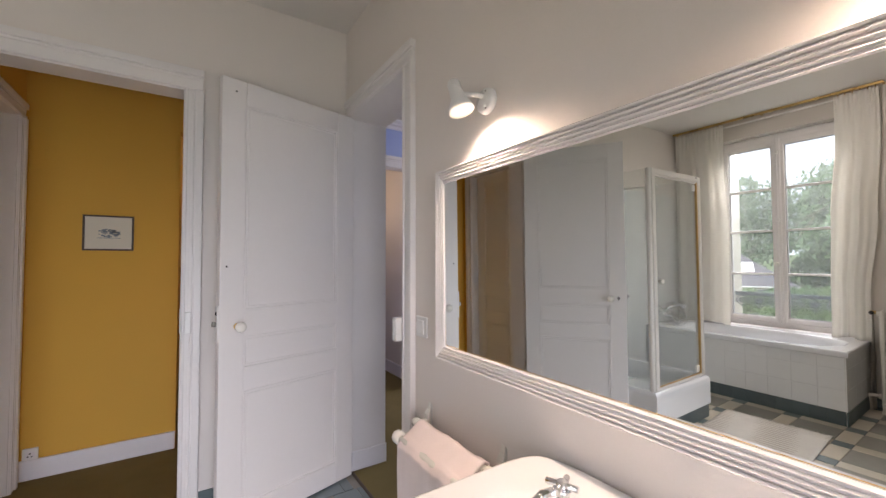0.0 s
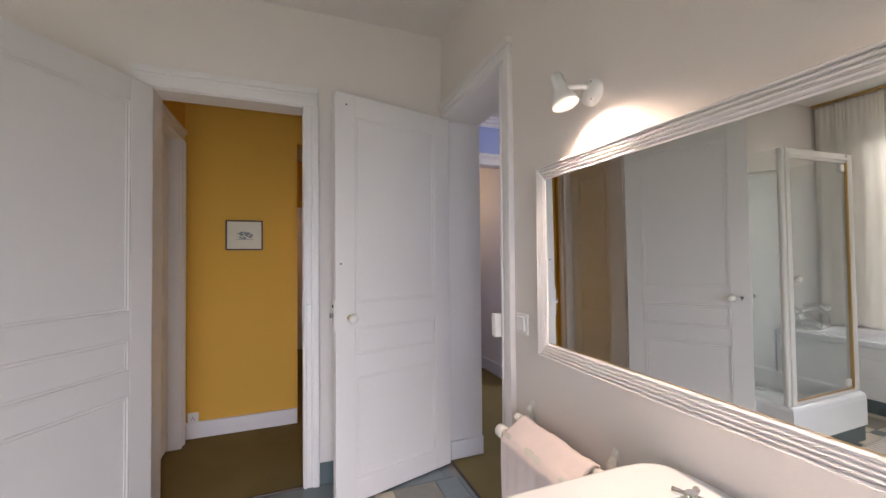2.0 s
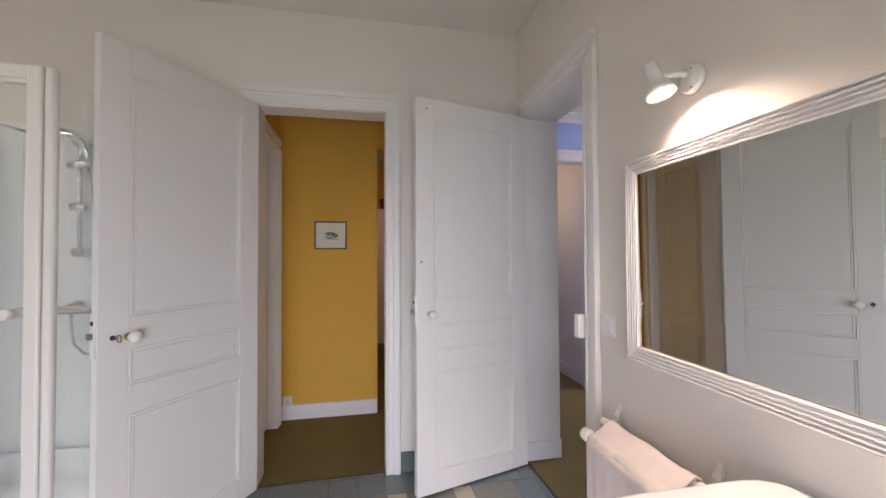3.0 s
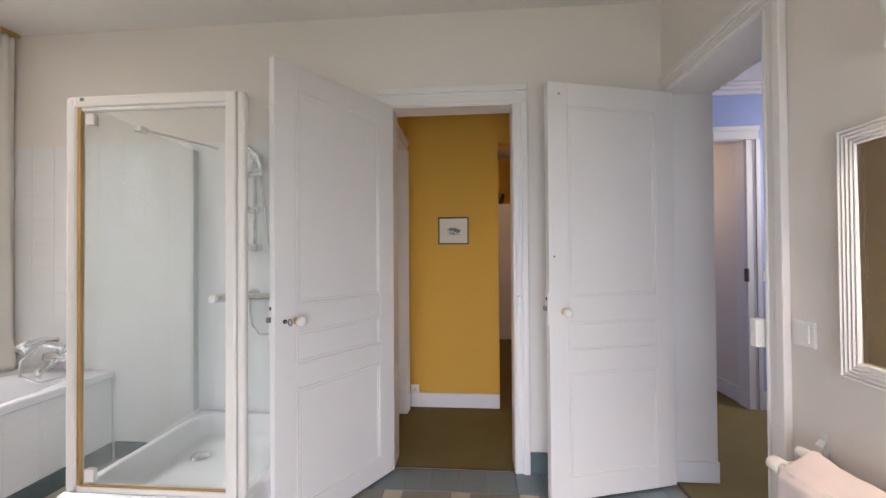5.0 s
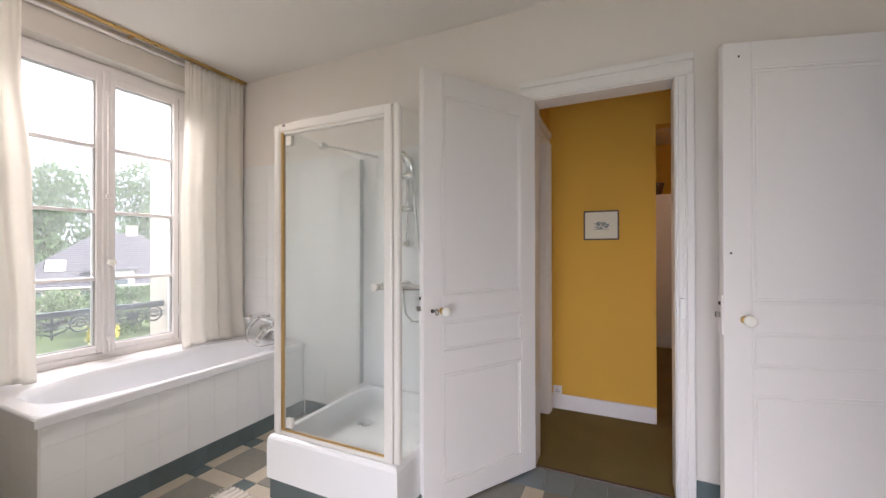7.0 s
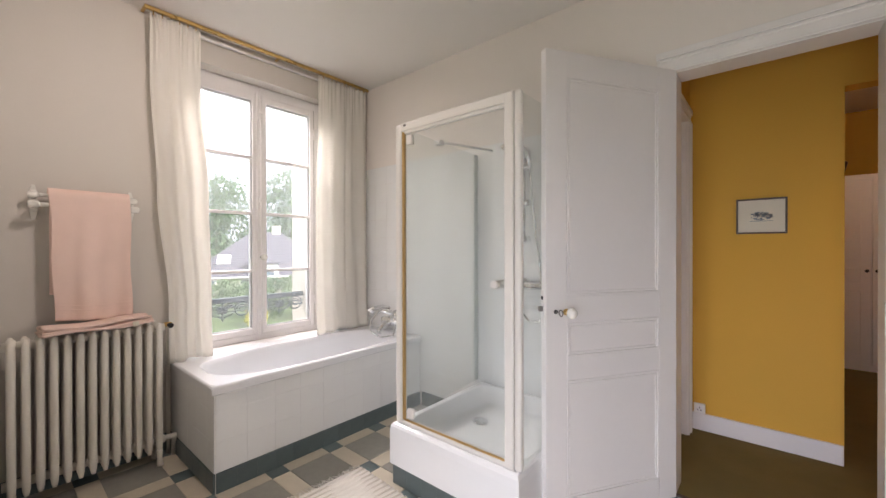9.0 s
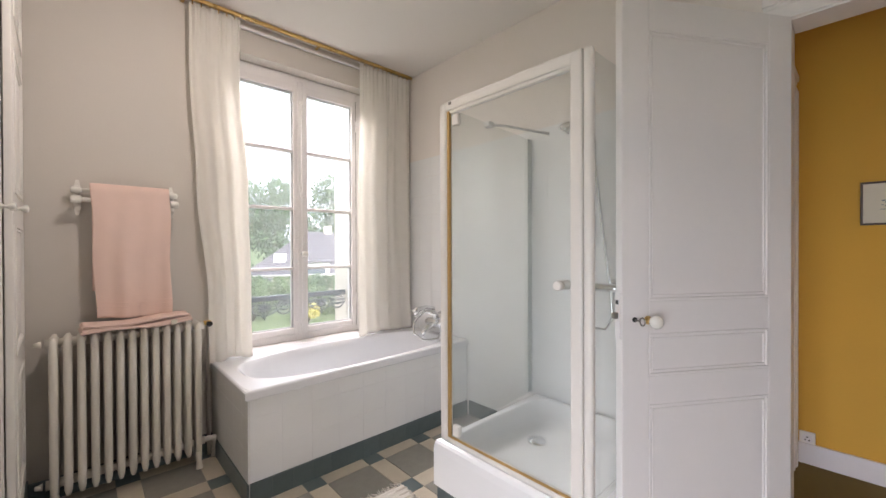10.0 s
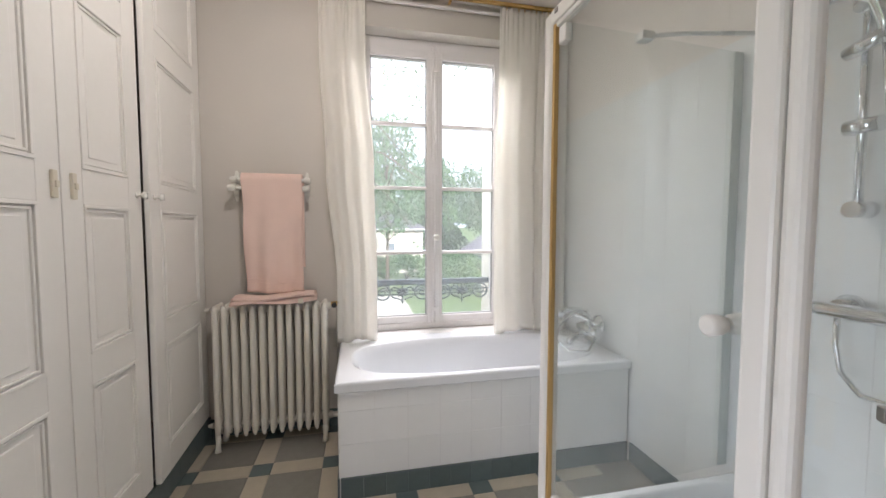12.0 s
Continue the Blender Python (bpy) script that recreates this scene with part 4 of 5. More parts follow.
def closet_door(x0, x1, handle):
    d = part("door", boxed(x0, x0 + 0.09, FRONT - 0.023, FRONT, 0.125, 2.49, 0.003), PAINT_CREAM, closet)
    part("stile", boxed(x1 - 0.09, x1, FRONT - 0.023, FRONT, 0.125, 2.49, 0.003), PAINT_CREAM, d)
    zs = [(0.125, 0.235), (0.70, 0.80), (1.283, 1.395), (1.925, 2.035), (2.395, 2.49)]
    for z0, z1 in zs:
        part("rail", boxed(x0 + 0.09, x1 - 0.09, FRONT - 0.023, FRONT, z0, z1, 0.002), PAINT_CREAM, d)
    for (_, z0), (z1, _) in zip(zs, zs[1:]):
        part("panel", boxed(x0 + 0.09, x1 - 0.09, FRONT - 0.022, FRONT - 0.007, z0, z1), PAINT_CREAM, d)
        part("raised_field", boxed(x0 + 0.135, x1 - 0.135, FRONT - 0.012, FRONT - 0.004, z0 + 0.04, z1 - 0.04, 0.004), PAINT_CREAM, d)
        for k0, k1, p in ((0.0, 0.012, 0.004), (0.016, 0.024, 0.0)):
            m = bmesh.new()
            a, b = x0 + 0.09, x1 - 0.09
            box(m, a + k0, b - k0, FRONT - 0.012, FRONT + p, z1 - k1, z1 - k0, 0.002)
            box(m, a + k0, b - k0, FRONT - 0.012, FRONT + p, z0 + k0, z0 + k1, 0.002)
            box(m, a + k0, a + k1, FRONT - 0.012, FRONT + p, z0 + k1, z1 - k1, 0.002)
            box(m, b - k1, b - k0, FRONT - 0.012, FRONT + p, z0 + k1, z1 - k1, 0.002)
            part("moulding", m, PAINT_CREAM, d)
    hx = x0 + 0.035 if handle < 0 else x1 - 0.035
    if handle:
        part("knob", lathe([(0, 0.011), (0.004, 0.011), (0.007, 0.006), (0.018, 0.007), (0.024, 0.014), (0.034, 0.014), (0.038, 0.006)], (0, 1, 0), (hx, FRONT, 1.335)), PORCELAIN, d, "small white knob")
    return d


d1 = closet_door(WEST + 0.006, -2.062, 1)
d1.matrix_basis = Matrix.Translation((WEST + 0.006, FRONT - 0.01, 0)) @ pose(0, 0, 0, 0, 0, 2.3) @ Matrix.Translation((-WEST - 0.006, 0.01 - FRONT, 0))
d2 = closet_door(-2.052, -1.622, -1)
d3 = closet_door(-1.618, -1.062, 0)
for p, x in ((d2, -1.664), (d3, -1.586)):
    part("latch", boxed(x - 0.010, x + 0.010, FRONT, FRONT + 0.010, 1.295, 1.375, 0.003), PLASTIC_CREAM, p, "cream painted latch plate")
    part("latch", boxed(x - 0.006, x + 0.006, FRONT + 0.010, FRONT + 0.016, 1.325, 1.345, 0.002), PLASTIC_CREAM, p)

# ---- mirror, wall lamps, basin ----
mirror = thing("wall_mirror", "long wall mirror in a white fluted wooden frame", "mirror", (EAST - 0.020, 0, 0), -0.4)
MY0, MY1, MZ0, MZ1, FW = -0.10, 1.601, 0.879, 1.552, 0.056
g = bmesh.new()
vs = [g.verts.new((x, y, z)) for x, y, z in ((-0.016, MY0 + FW - 0.01, MZ0 + FW - 0.01), (-0.016, MY1 - FW + 0.01, MZ0 + FW - 0.01), (-0.0195, MY1 - FW + 0.01, MZ1 - FW + 0.01), (-0.0195, MY0 + FW - 0.01, MZ1 - FW + 0.01))]
g.faces.new(vs)
gl = part("glass", g, MIRROR, mirror, "clear mirror glass")
m = gl.modifiers.new("thickness", "SOLIDIFY")
m.thickness, m.offset = 0.004, -1


def mitred(o0, o1, x0, x1, bev=0.003):
    """A rectangular ring round the mirror between the insets o0 and o1, mitred at its corners."""
    bm = bmesh.new()

    def ring(o, x):
        return [bm.verts.new((x, y, z)) for y, z in ((MY0 + o, MZ0 + o), (MY1 - o, MZ0 + o), (MY1 - o, MZ1 - o), (MY0 + o, MZ1 - o))]
    a, b, c, d = ring(o0, x0), ring(o0, x1 + bev), ring(o0 + bev, x1), ring(o1 - bev, x1)
    e, f = ring(o1, x1 + bev), ring(o1, x0)
    loops = [a, b, c, d, e, f]
    for p, q in zip(loops, loops[1:]):
        for i in range(4):
            bm.faces.new((p[i], p[(i + 1) % 4], q[(i + 1) % 4], q[i]))
    return bm


part("frame_base", mitred(0.0, FW - 0.002, 0.038, -0.0215), PAINT, mirror)
for i in range(5):
    part("flute", mitred(0.002 + i * 0.0106, 0.0087 + i * 0.0106, -0.020, -0.0320 + 0.0012 * i, 0.0034), PAINT, mirror)
part("gilded_edge", mitred(FW - 0.0019, FW, -0.0175, -0.0205, 0.0004), GOLD, mirror, "thin gilded inner edge")


def wall_lamp(y, z, way):
    """way: the side along the wall to which the shade is turned."""
    w = thing("wall_lamp", "white adjustable spot lamp on the wall, lit", "wall lamp", (EAST, y, z), group="spot lamps over the mirror")
    part("base", lathe([(0, 0.041), (0.006, 0.041), (0.016, 0.039), (0.021, 0.034), (0.023, 0.006)], (-1, 0, 0), (-0.001, 0, 0), 32), PLASTIC, w)
    for dy, dz in ((-0.012, 0.026), (-0.012, -0.028)):
        part("screw", lathe([(0, 0.0035), (0.0015, 0.003)], (-1, 0, 0), (-0.0215, dy, dz), 10), STEEL, w)
    ax = Vector((0.10, 0.30 * way, -0.948)).normalized()
    mouth = Vector((-0.092, -0.018 * way, -0.043))
    top = mouth - ax * 0.112
    grip = top + ax * 0.052
    part("arm", tubed([(-0.020, 0.004, 0.014), (-0.040, 0.008, 0.016), grip], 0.0085, 12), PLASTIC, w)
    part("joint", tubed([grip + Vector((0.030, -0.004, 0.0)), grip + Vector((0.016, -0.002, 0.0))], 0.0125, 12), PLASTIC, w)
    part("switch", tubed([(-0.020, -0.008, -0.020), (-0.029, -0.010, -0.022)], 0.0045, 10), PLASTIC, w)
    prof = [(0.0, 0.004), (0.002, 0.011), (0.007, 0.017), (0.014, 0.0205), (0.060, 0.0215), (0.070, 0.0235), (0.084, 0.0310), (0.098, 0.0370), (0.112, 0.0400)]
    inner = [(h, q - 0.002) for h, q in prof[::-1] if h > 0.02]
    sh = tubed([top + ax * h for h, _ in prof + inner], [q for _, q in prof + inner], 32)
    part("shade", sh, PLASTIC, w, "white enamelled lamp shade")
    c = top + ax * 0.078
    part("bulb", lathe([(-0.04, 0.008), (-0.025, 0.011), (-0.008, 0.020), (0.012, 0.0285), (0.020, 0.0285), (0.024, 0.004)], ax, c, 24), BULB, w, "lit reflector bulb")
    at = Vector((EAST, y, z)) + mouth + ax * 0.006
    beam = lamp("wall_lamp_light", "SPOT", at, at + ax, SPOT, (1.0, 0.80, 0.60), 0.022)
    beam.data.spot_size, beam.data.spot_blend = radians(140), 1.0
    return w


wall_lamp(1.345, 1.732, -1)
wall_lamp(0.345, 1.732, 1)
spot = thing("ceiling_spot", "small white recessed ceiling spot, lit", "ceiling light", (-1.45, 1.20, CEILING))
part("ring", lathe([(0, 0.048), (0.004, 0.048), (0.007, 0.040), (0.007, 0.034), (0.002, 0.033)], (0, 0, -1), (0, 0, 0), 28), PLASTIC, spot)
part("bulb", lathe([(0, 0.032), (0.0035, 0.032), (0.004, 0.01)], (0, 0, -1), (0, 0, 0), 24), BULB, spot, "lit bulb")
lamp("ceiling_spot_light", "AREA", (-1.45, 1.20, CEILING - 0.045), (-2.45, 0.85, 0.35), CEILSPOT, (1.0, 0.92, 0.82), 0.08)

basin = thing("wash_basin", "white ceramic wash basin on the mirror wall", "wash basin", (0, 0, 0))
part("bowl", shell(0.735, EAST - 0.003, 0.415, 1.140, (0.955, 0.778), [],
     [(0.19, 0.29, 3.0, 0.58, 0.02, 0), (0.225, 0.335, 8.0, 0.66, 0.01, 0), (0.272, 0.360, 7.0, 0.705, 0.0, 0), (0.272, 0.360, 7.0, 0.728, 0.0, 0), (0.266, 0.354, 7.0, 0.7365, 0.0, 0), (0.262, 0.350, 7.0, 0.738, 0.0, 0), (0.256, 0.344, 7.0, 0.7385, 0.0, 0), (0.172, 0.277, 3.4, 0.7375, -0.03, 0), (0.165, 0.27, 3.2, 0.736, -0.03, 0), (0.155, 0.26, 3.0, 0.728, -0.03, 0), (0.13, 0.22, 2.6, 0.66, -0.02, 0), (0.06, 0.10, 2.2, 0.60, -0.01, 0)]), CERAMIC, basin)
part("pedestal", lathe([(0, 0.11), (0.03, 0.105), (0.10, 0.085), (0.45, 0.085), (0.58, 0.12), (0.61, 0.15)], (0, 0, 1), (1.0, 0.778, 0.0)), CERAMIC, basin)
TX = 1.062
for y, n in ((0.930, "hot_tap"), (0.630, "cold_tap")):
    tap = part("tap", lathe([(0, 0.022), (0.008, 0.020), (0.014, 0.014), (0.034, 0.014), (0.040, 0.018), (0.046, 0.018)], (0, 0, 1), (TX, y, 0.737)), CHROME, basin, "chrome tap")
    cr = tubed([(TX - 0.03, y - 0.012, 0.788), (TX + 0.03, y + 0.012, 0.788)], 0.0065, 10)
    tube(cr, [(TX + 0.012, y - 0.03, 0.788), (TX - 0.012, y + 0.03, 0.788)], 0.0065, 10)
    tube(cr, [(TX, y, 0.776), (TX, y, 0.797)], [0.014, 0.010], 12)
    part("cross_handle", cr, CHROME, tap)
    part("spout", tubed([(TX, y, 0.775), (TX - 0.055, y, 0.785), (TX - 0.095, y, 0.772)], [0.012, 0.011, 0.010], 12), CHROME, tap)

towel_rail("towel_rail", "white towel rail on the wall beside the basin", (EAST, 1.690, 0.602), 180, 0.412, [(0.060, 0.02, 0.010), (0.135, -0.016, 0.014)])


def rail_towel():
    """A pale towel over both bars: it slopes from the inner bar to the outer one and then falls."""
    t = thing("towel", "pale pink terry towel over the rail beside the basin", "towel", (EAST, 0, 0))
    path = [(-0.030, 0.56), (-0.034, 0.70), (-0.044, 0.752), (-0.060, 0.760), (-0.075, 0.752), (-0.125, 0.712), (-0.142, 0.702), (-0.156, 0.685), (-0.158, 0.60), (-0.156, 0.45), (-0.152, 0.32)]

    def at(u, v):
        k = min(v * (len(path) - 1), len(path) - 1.001)
        i, w = int(k), k - int(k)
        x, z = (path[i][q] * (1 - w) + path[i + 1][q] * w for q in (0, 1))
        y = 1.300 + 0.362 * u
        fall = max(0, v - 0.65)
        z -= 0.120 - 0.012 * min(1.0, max(0.0, -x - 0.06) / 0.07)
        return (x - 0.018 * fall * math.sin(9 * u + 1) - 0.0015 * math.sin(40 * u), y, z + 0.003 * math.sin(12 * u + 8 * v))

    thicken(part("cloth", sheet(50, 80, at), TOWEL_P, t), 0.006)


rail_towel()


def switch(name, label, at, turn, rocker=True):
    s = thing(name, label, "switch", at, turn)
    part("plate", boxed(-0.040, 0.040, -0.010, 0, -0.041, 0.041, 0.004), PLASTIC, s)
    part("rocker", boxed(-0.024, 0.024, -0.015, -0.009, -0.028, 0.028, 0.003), PLASTIC, s)
    return s


switch("light_switch", "white plastic light switch beside the door frame", (EAST, 1.753, 0.966), 90 + 180)
switch("light_switch", "small ivory light switch on the periwinkle wall", (2.475, 3.649, 1.03), 0)
sock = thing("wall_socket", "white plastic wall socket above the baseboard", "socket", (-0.272, 3.549, 0.140))
part("plate", boxed(-0.033, 0.033, -0.012, 0, -0.038, 0.038, 0.004), PLASTIC, sock)
part("well", lathe([(0, 0.021), (0.002, 0.021)], (0, -1, 0), (0, -0.0115, 0), 20), BASEWHITE, sock)
for dx, dz in ((-0.008, -0.006), (0.008, -0.006), (0, 0.009)):
    part("pin_hole", lathe([(0, 0.0038), (0.001, 0.0038)], (0, -1, 0), (dx, -0.0135, dz), 10), BLACK, sock)

# ---- picture in the corridor ----
pic = thing("framed_print", "small framed grey print on a cream mount", "picture", (0.043, 3.549, 1.402))
PW, PH = 0.121, 0.108
part("backing", boxed(-PW + 0.004, PW - 0.004, -0.008, -0.002, -PH + 0.004, PH - 0.004), PAPER, pic, "cream paper mount")
for x0, x1, z0, z1 in ((-PW, PW, PH - 0.010, PH), (-PW, PW, -PH, -PH + 0.010), (-PW, -PW + 0.010, -PH + 0.010, PH - 0.010), (PW - 0.010, PW, -PH + 0.010, PH - 0.010)):
    part("frame_bar", boxed(x0, x1, -0.018, -0.001, z0, z1, 0.002), WOODF, pic, "dark wooden frame")
part("print", boxed(-0.062, 0.062, -0.0092, -0.0082, -0.046, 0.046), PAPER, pic)
rnd = random.Random(4)
blot = bmesh.new()
for _ in range(70):
    a, r = rnd.uniform(0, 6.28), rnd.uniform(0, 1) ** 0.6
    x, z, w = 0.052 * r * math.cos(a), 0.006 + 0.024 * r * math.sin(a) - 0.006 * (r > 0.7), rnd.uniform(0.003, 0.008)
    box(blot, x - w, x + w, -0.0100, -0.0094, z - w * 0.55, z + w * 0.55)
box(blot, -0.055, 0.055, -0.0101, -0.0095, -0.032, -0.029)
box(blot, -0.006, 0.006, -0.0101, -0.0095, -0.028, -0.01)
part("drawing", blot, INK, pic, "grey-blue drawing of a tree crown")

# ---- things seen past the corridor ----
ward = thing("wardrobe", "white panelled wardrobe at the end of the passage", "wardrobe", (0.396, 6.0, 0))
part("body", boxed(0, 0.84, 0.02, 0.55, 0.0, 1.92, 0.006), PAINT, ward)
for x0, x1 in ((0.01, 0.415), (0.425, 0.83)):
    d = part("door", boxed(x0, x1, 0, 0.019, 0.06, 1.88, 0.004), PAINT, ward)
    for z0, z1 in ((0.15, 0.78), (0.86, 1.0), (1.1, 1.78)):
        part("panel", boxed(x0 + 0.07, x1 - 0.07, -0.006, 0.001, z0, z1, 0.005), PAINT, d)
    part("knob", lathe([(0, 0.008), (0.015, 0.008), (0.02, 0.016), (0.03, 0.012)], (0, -1, 0), (x1 - 0.03 if x0 < 0.2 else x0 + 0.03, 0, 0.98), 14), BLACK, d)
vase = thing("vase", "small dark red vase standing on the wardrobe", "vase", (0.58, 6.1, 1.92))
part("body", lathe([(0, 0.045), (0.03, 0.06), (0.08, 0.07), (0.14, 0.085), (0.15, 0.08)], (0, 0, 1), (0, 0, 0)), VASEM, vase)

# ---- rug ----
rug = thing("bath_rug", "white striped cotton rug with fringes on the tiles", "rug", (-1.235, 1.485, 0.001), -3)
LX, LY = 0.395, 0.300


def rug_top(u, v):
    x, y = LX * (2 * u - 1), LY * (2 * v - 1)
    return (x, y, 0.008 + 0.0042 * math.sin(x * 2 * math.pi / 0.034) + 0.0015 * math.sin(17 * y + 3 * x))


thicken(part("weave", sheet(150, 24, rug_top), RUGM, rug), 0.006)
for k in range(-11, 12):
    x = 0.0085 + k * 0.034
    if abs(x) < LX - 0.01:
        part("stripe", boxed(x - 0.0055, x + 0.0055, -LY + 0.002, LY - 0.002, 0.0105, 0.0148, 0.0015), RUGM2, rug, "beige woven stripe")
fr = bmesh.new()
rnd = random.Random(9)
for s in (-1, 1):
    for k in range(58):
        y = -LY + 2 * LY * (k + 0.5) / 58
        x = s * (LX - 0.004)
        w1, w2 = rnd.uniform(-0.010, 0.010), rnd.uniform(-0.018, 0.018)
        tube(fr, [(x, y, 0.006), (x + s * 0.025, y + w1, 0.005), (x + s * rnd.uniform(0.045, 0.06), y + w2, 0.003)], [0.0028, 0.0026, 0.0012], 5)
tagged(part("fringe", fr, RUGM, rug, "knotted cotton fringe"), kind="stuff")


# ---- outside ----
GZ = -3.6
structure("ground", boxed(-2500, 2500, -2500, 2500, GZ - 0.5, GZ), GRASS, "green lawn of the garden", "ground")
structure("gravel_path", boxed(-27, -19, -8, 4.2, GZ, GZ + 0.02), GRAVEL, "pale gravel path across the lawn", "path")
structure("facade", boxed(-3.3, -3.0, -6, 9, GZ, -0.05), RENDER, "rendered wall of the house below the window", "wall")
part("window_ledge", boxed(-3.16, -2.872, 1.286, 2.274, 0.500, 0.530, 0.006), RENDER, win)


def hip_house(name, label, at, turn, lx, ly, eaves, ridge, over=0.5):
    h = thing(name, label, "house", at, turn)
    part("wall", boxed(-lx, lx, -ly, ly, 0, eaves), RENDER, h)
    bm = bmesh.new()
    a = [bm.verts.new(p) for p in ((-lx - over, -ly - over, eaves - 0.1), (lx + over, -ly - over, eaves - 0.1), (lx + over, ly + over, eaves - 0.1), (-lx - over, ly + over, eaves - 0.1))]
    r = [bm.verts.new((0, -max(ly - lx, 0.6), ridge)), bm.verts.new((0, max(ly - lx, 0.6), ridge))]
    for f in ((a[0], a[1], r[0]), (a[1], a[2], r[1], r[0]), (a[2], a[3], r[1]), (a[3], a[0], r[0], r[1])):
        bm.faces.new(f)
    bm.faces.new(a[::-1])
    roof = part("roof", bm, ROOF, h, "brown tiled hipped roof")
    rows = bmesh.new()
    n = 26
    for i in range(n):
        k = i / n
        z = eaves - 0.1 + (ridge - eaves + 0.1) * k + 0.03
        x = (lx + over) * (1 - k) + 0.02
        y = (ly + over) * (1 - k) + max(ly - lx, 0.6) * k
        box(rows, x - 0.05, x + 0.01, -y, y, z - 0.03, z + 0.02)
    part("tile_courses", rows, ROOF, roof)
    part("gutter", tubed([(lx + over + 0.05, -ly - over, eaves - 0.08), (lx + over + 0.05, ly + over, eaves - 0.08)], 0.07, 8), PLASTIC, h)
    return h, roof


house, roof = hip_house("house", "cream rendered house with a brown hipped roof and dormer", (-44, 21, GZ), -25, 5.5, 7.0, 2.0, 6.6)
dm = part("dormer", boxed(3.0, 5.9, -1.6, 1.1, 1.7, 3.2), PLASTIC, roof, "white dormer")
part("dormer_roof", boxed(2.4, 6.2, -1.9, 1.4, 3.2, 3.42, 0.03), ROOF, dm)
part("dormer_window", boxed(5.9, 5.94, -1.2, 0.7, 2.0, 2.9), DARKPANE, dm)
sk = bmesh.new()
box(sk, -0.7, 0.7, -0.6, 0.6, 0, 0.08)
bmesh.ops.transform(sk, matrix=pose(3.95, -3.9, 3.62, 0, 37, 0), verts=sk.verts)
part("roof_window", sk, PLASTIC, roof, "pale skylight")
part("chimney", boxed(-0.35, 0.35, 0.6, 1.5, 5.8, 7.3, 0.02), RENDER, roof)
for y in (-5.0, -1.8, 1.8, 5.0):
    wn_ = part("window", boxed(5.5, 5.54, y - 0.55, y + 0.55, 0.6, 1.7), PLASTIC, house)
    part("pane", boxed(5.54, 5.555, y - 0.47, y + 0.47, 0.68, 1.62), DARKPANE, wn_)
house2, roof2 = hip_house("house", "pale house half hidden behind trees", (-44, 3.0, GZ), 5, 3.6, 4.6, 4.6, 7.4)
for y in (-2.2, 1.2):
    wn_ = part("window", boxed(3.6, 3.64, y - 0.5, y + 0.5, 1.8, 3.2), PLASTIC, house2)
    part("pane", boxed(3.64, 3.655, y - 0.42, y + 0.42, 1.88, 3.12), DARKPANE, wn_)


def leaf_cloud(blobs, count, size, seed):
    """Many small leaf blades scattered in uneven clumps: blobs (x, y, z, r)."""
    rnd = random.Random(seed)
    verts, faces = [], []
    weight = [b[3] ** 2 for b in blobs]
    for _ in range(count):
        bx, by, bz, r = rnd.choices(blobs, weight)[0]
        d = Vector((rnd.gauss(0, 1), rnd.gauss(0, 1), rnd.gauss(0, 1))).normalized() * r * rnd.uniform(0.35, 1.0) ** 0.6
        c = Vector((bx, by, bz)) + d * (1 + 0.25 * noise.noise(d * 2 + Vector((bx, by, bz))))
        q = Euler((rnd.uniform(0, 6.3), rnd.uniform(0, 6.3), rnd.uniform(0, 6.3))).to_matrix()
        s = size * rnd.uniform(0.5, 1.3)
        n = len(verts)
        for p in ((-s, 0, 0), (0, -s * 0.45, 0.1 * s), (s, 0, 0), (0, s * 0.45, 0.1 * s)):
            verts.append(c + q @ Vector(p))
        faces.append((n, n + 1, n + 2, n + 3))
    me = bpy.data.meshes.new("leaves")
    me.from_pydata(verts, [], faces)
    return me


def tree(name, label, at, height, spread, seed, leaves=2600, size=0.16, mat=None, trunk=0.16, bare=0.35):
    t = thing(name, label, "tree", at)
    rnd = random.Random(seed)
    bm = bmesh.new()
    tube(bm, [(0, 0, -0.05), (0.05, 0.02, height * 0.25), (-0.05, 0.08, height * 0.55), (0.03, 0.0, height * 0.85)], [trunk, trunk * 0.8, trunk * 0.5, trunk * 0.15], 9)
    blobs = []
    for k in range(15):
        a, z = k * 2.4 + rnd.uniform(-0.4, 0.4), height * (bare + (0.95 - bare) * k / 14)
        r = spread * (0.45 + 0.55 * math.sin(math.pi * min(1, (z / height - bare) / (1 - bare) * 0.85 + 0.18))) * rnd.uniform(0.6, 1.0)
        e = Vector((r * math.cos(a) * 0.75, r * math.sin(a) * 0.75, z + 0.12 * height))
        tube(bm, [(0, 0, z * 0.8), (e.x * 0.5, e.y * 0.5, z), e], [trunk * 0.35, trunk * 0.2, trunk * 0.06], 6)
        blobs.append((e.x, e.y, e.z, spread * rnd.uniform(0.28, 0.48)))
    part("trunk", bm, BARK, t)
    me = leaf_cloud(blobs, leaves, size, seed)
    me.materials.append(mat or LEAF)
    cr = new("crown", me)
    cr.parent = t
    return t


rt = random.Random(21)
for i, (x, y, h, q) in enumerate(((-55, 30, 14.5, 6), (-59, 21, 12.5, 6.5), (-60, 12, 13, 6.5), (-54, 38, 14, 6.5), (-60, 3, 13, 6), (-54, -6, 12, 5.5), (-48, -14, 11, 5), (-60, 48, 14, 7), (-30, 3.4, 11.5, 3.4), (-46, 9.5, 10, 3.6), (-50, 56, 13, 7), (-33, -9, 10, 4))):
    tree("tree", "leafy green garden tree beyond the window", (x, y, GZ), h, q, 30 + i, 5200, 0.30 if x < -40 else 0.17)


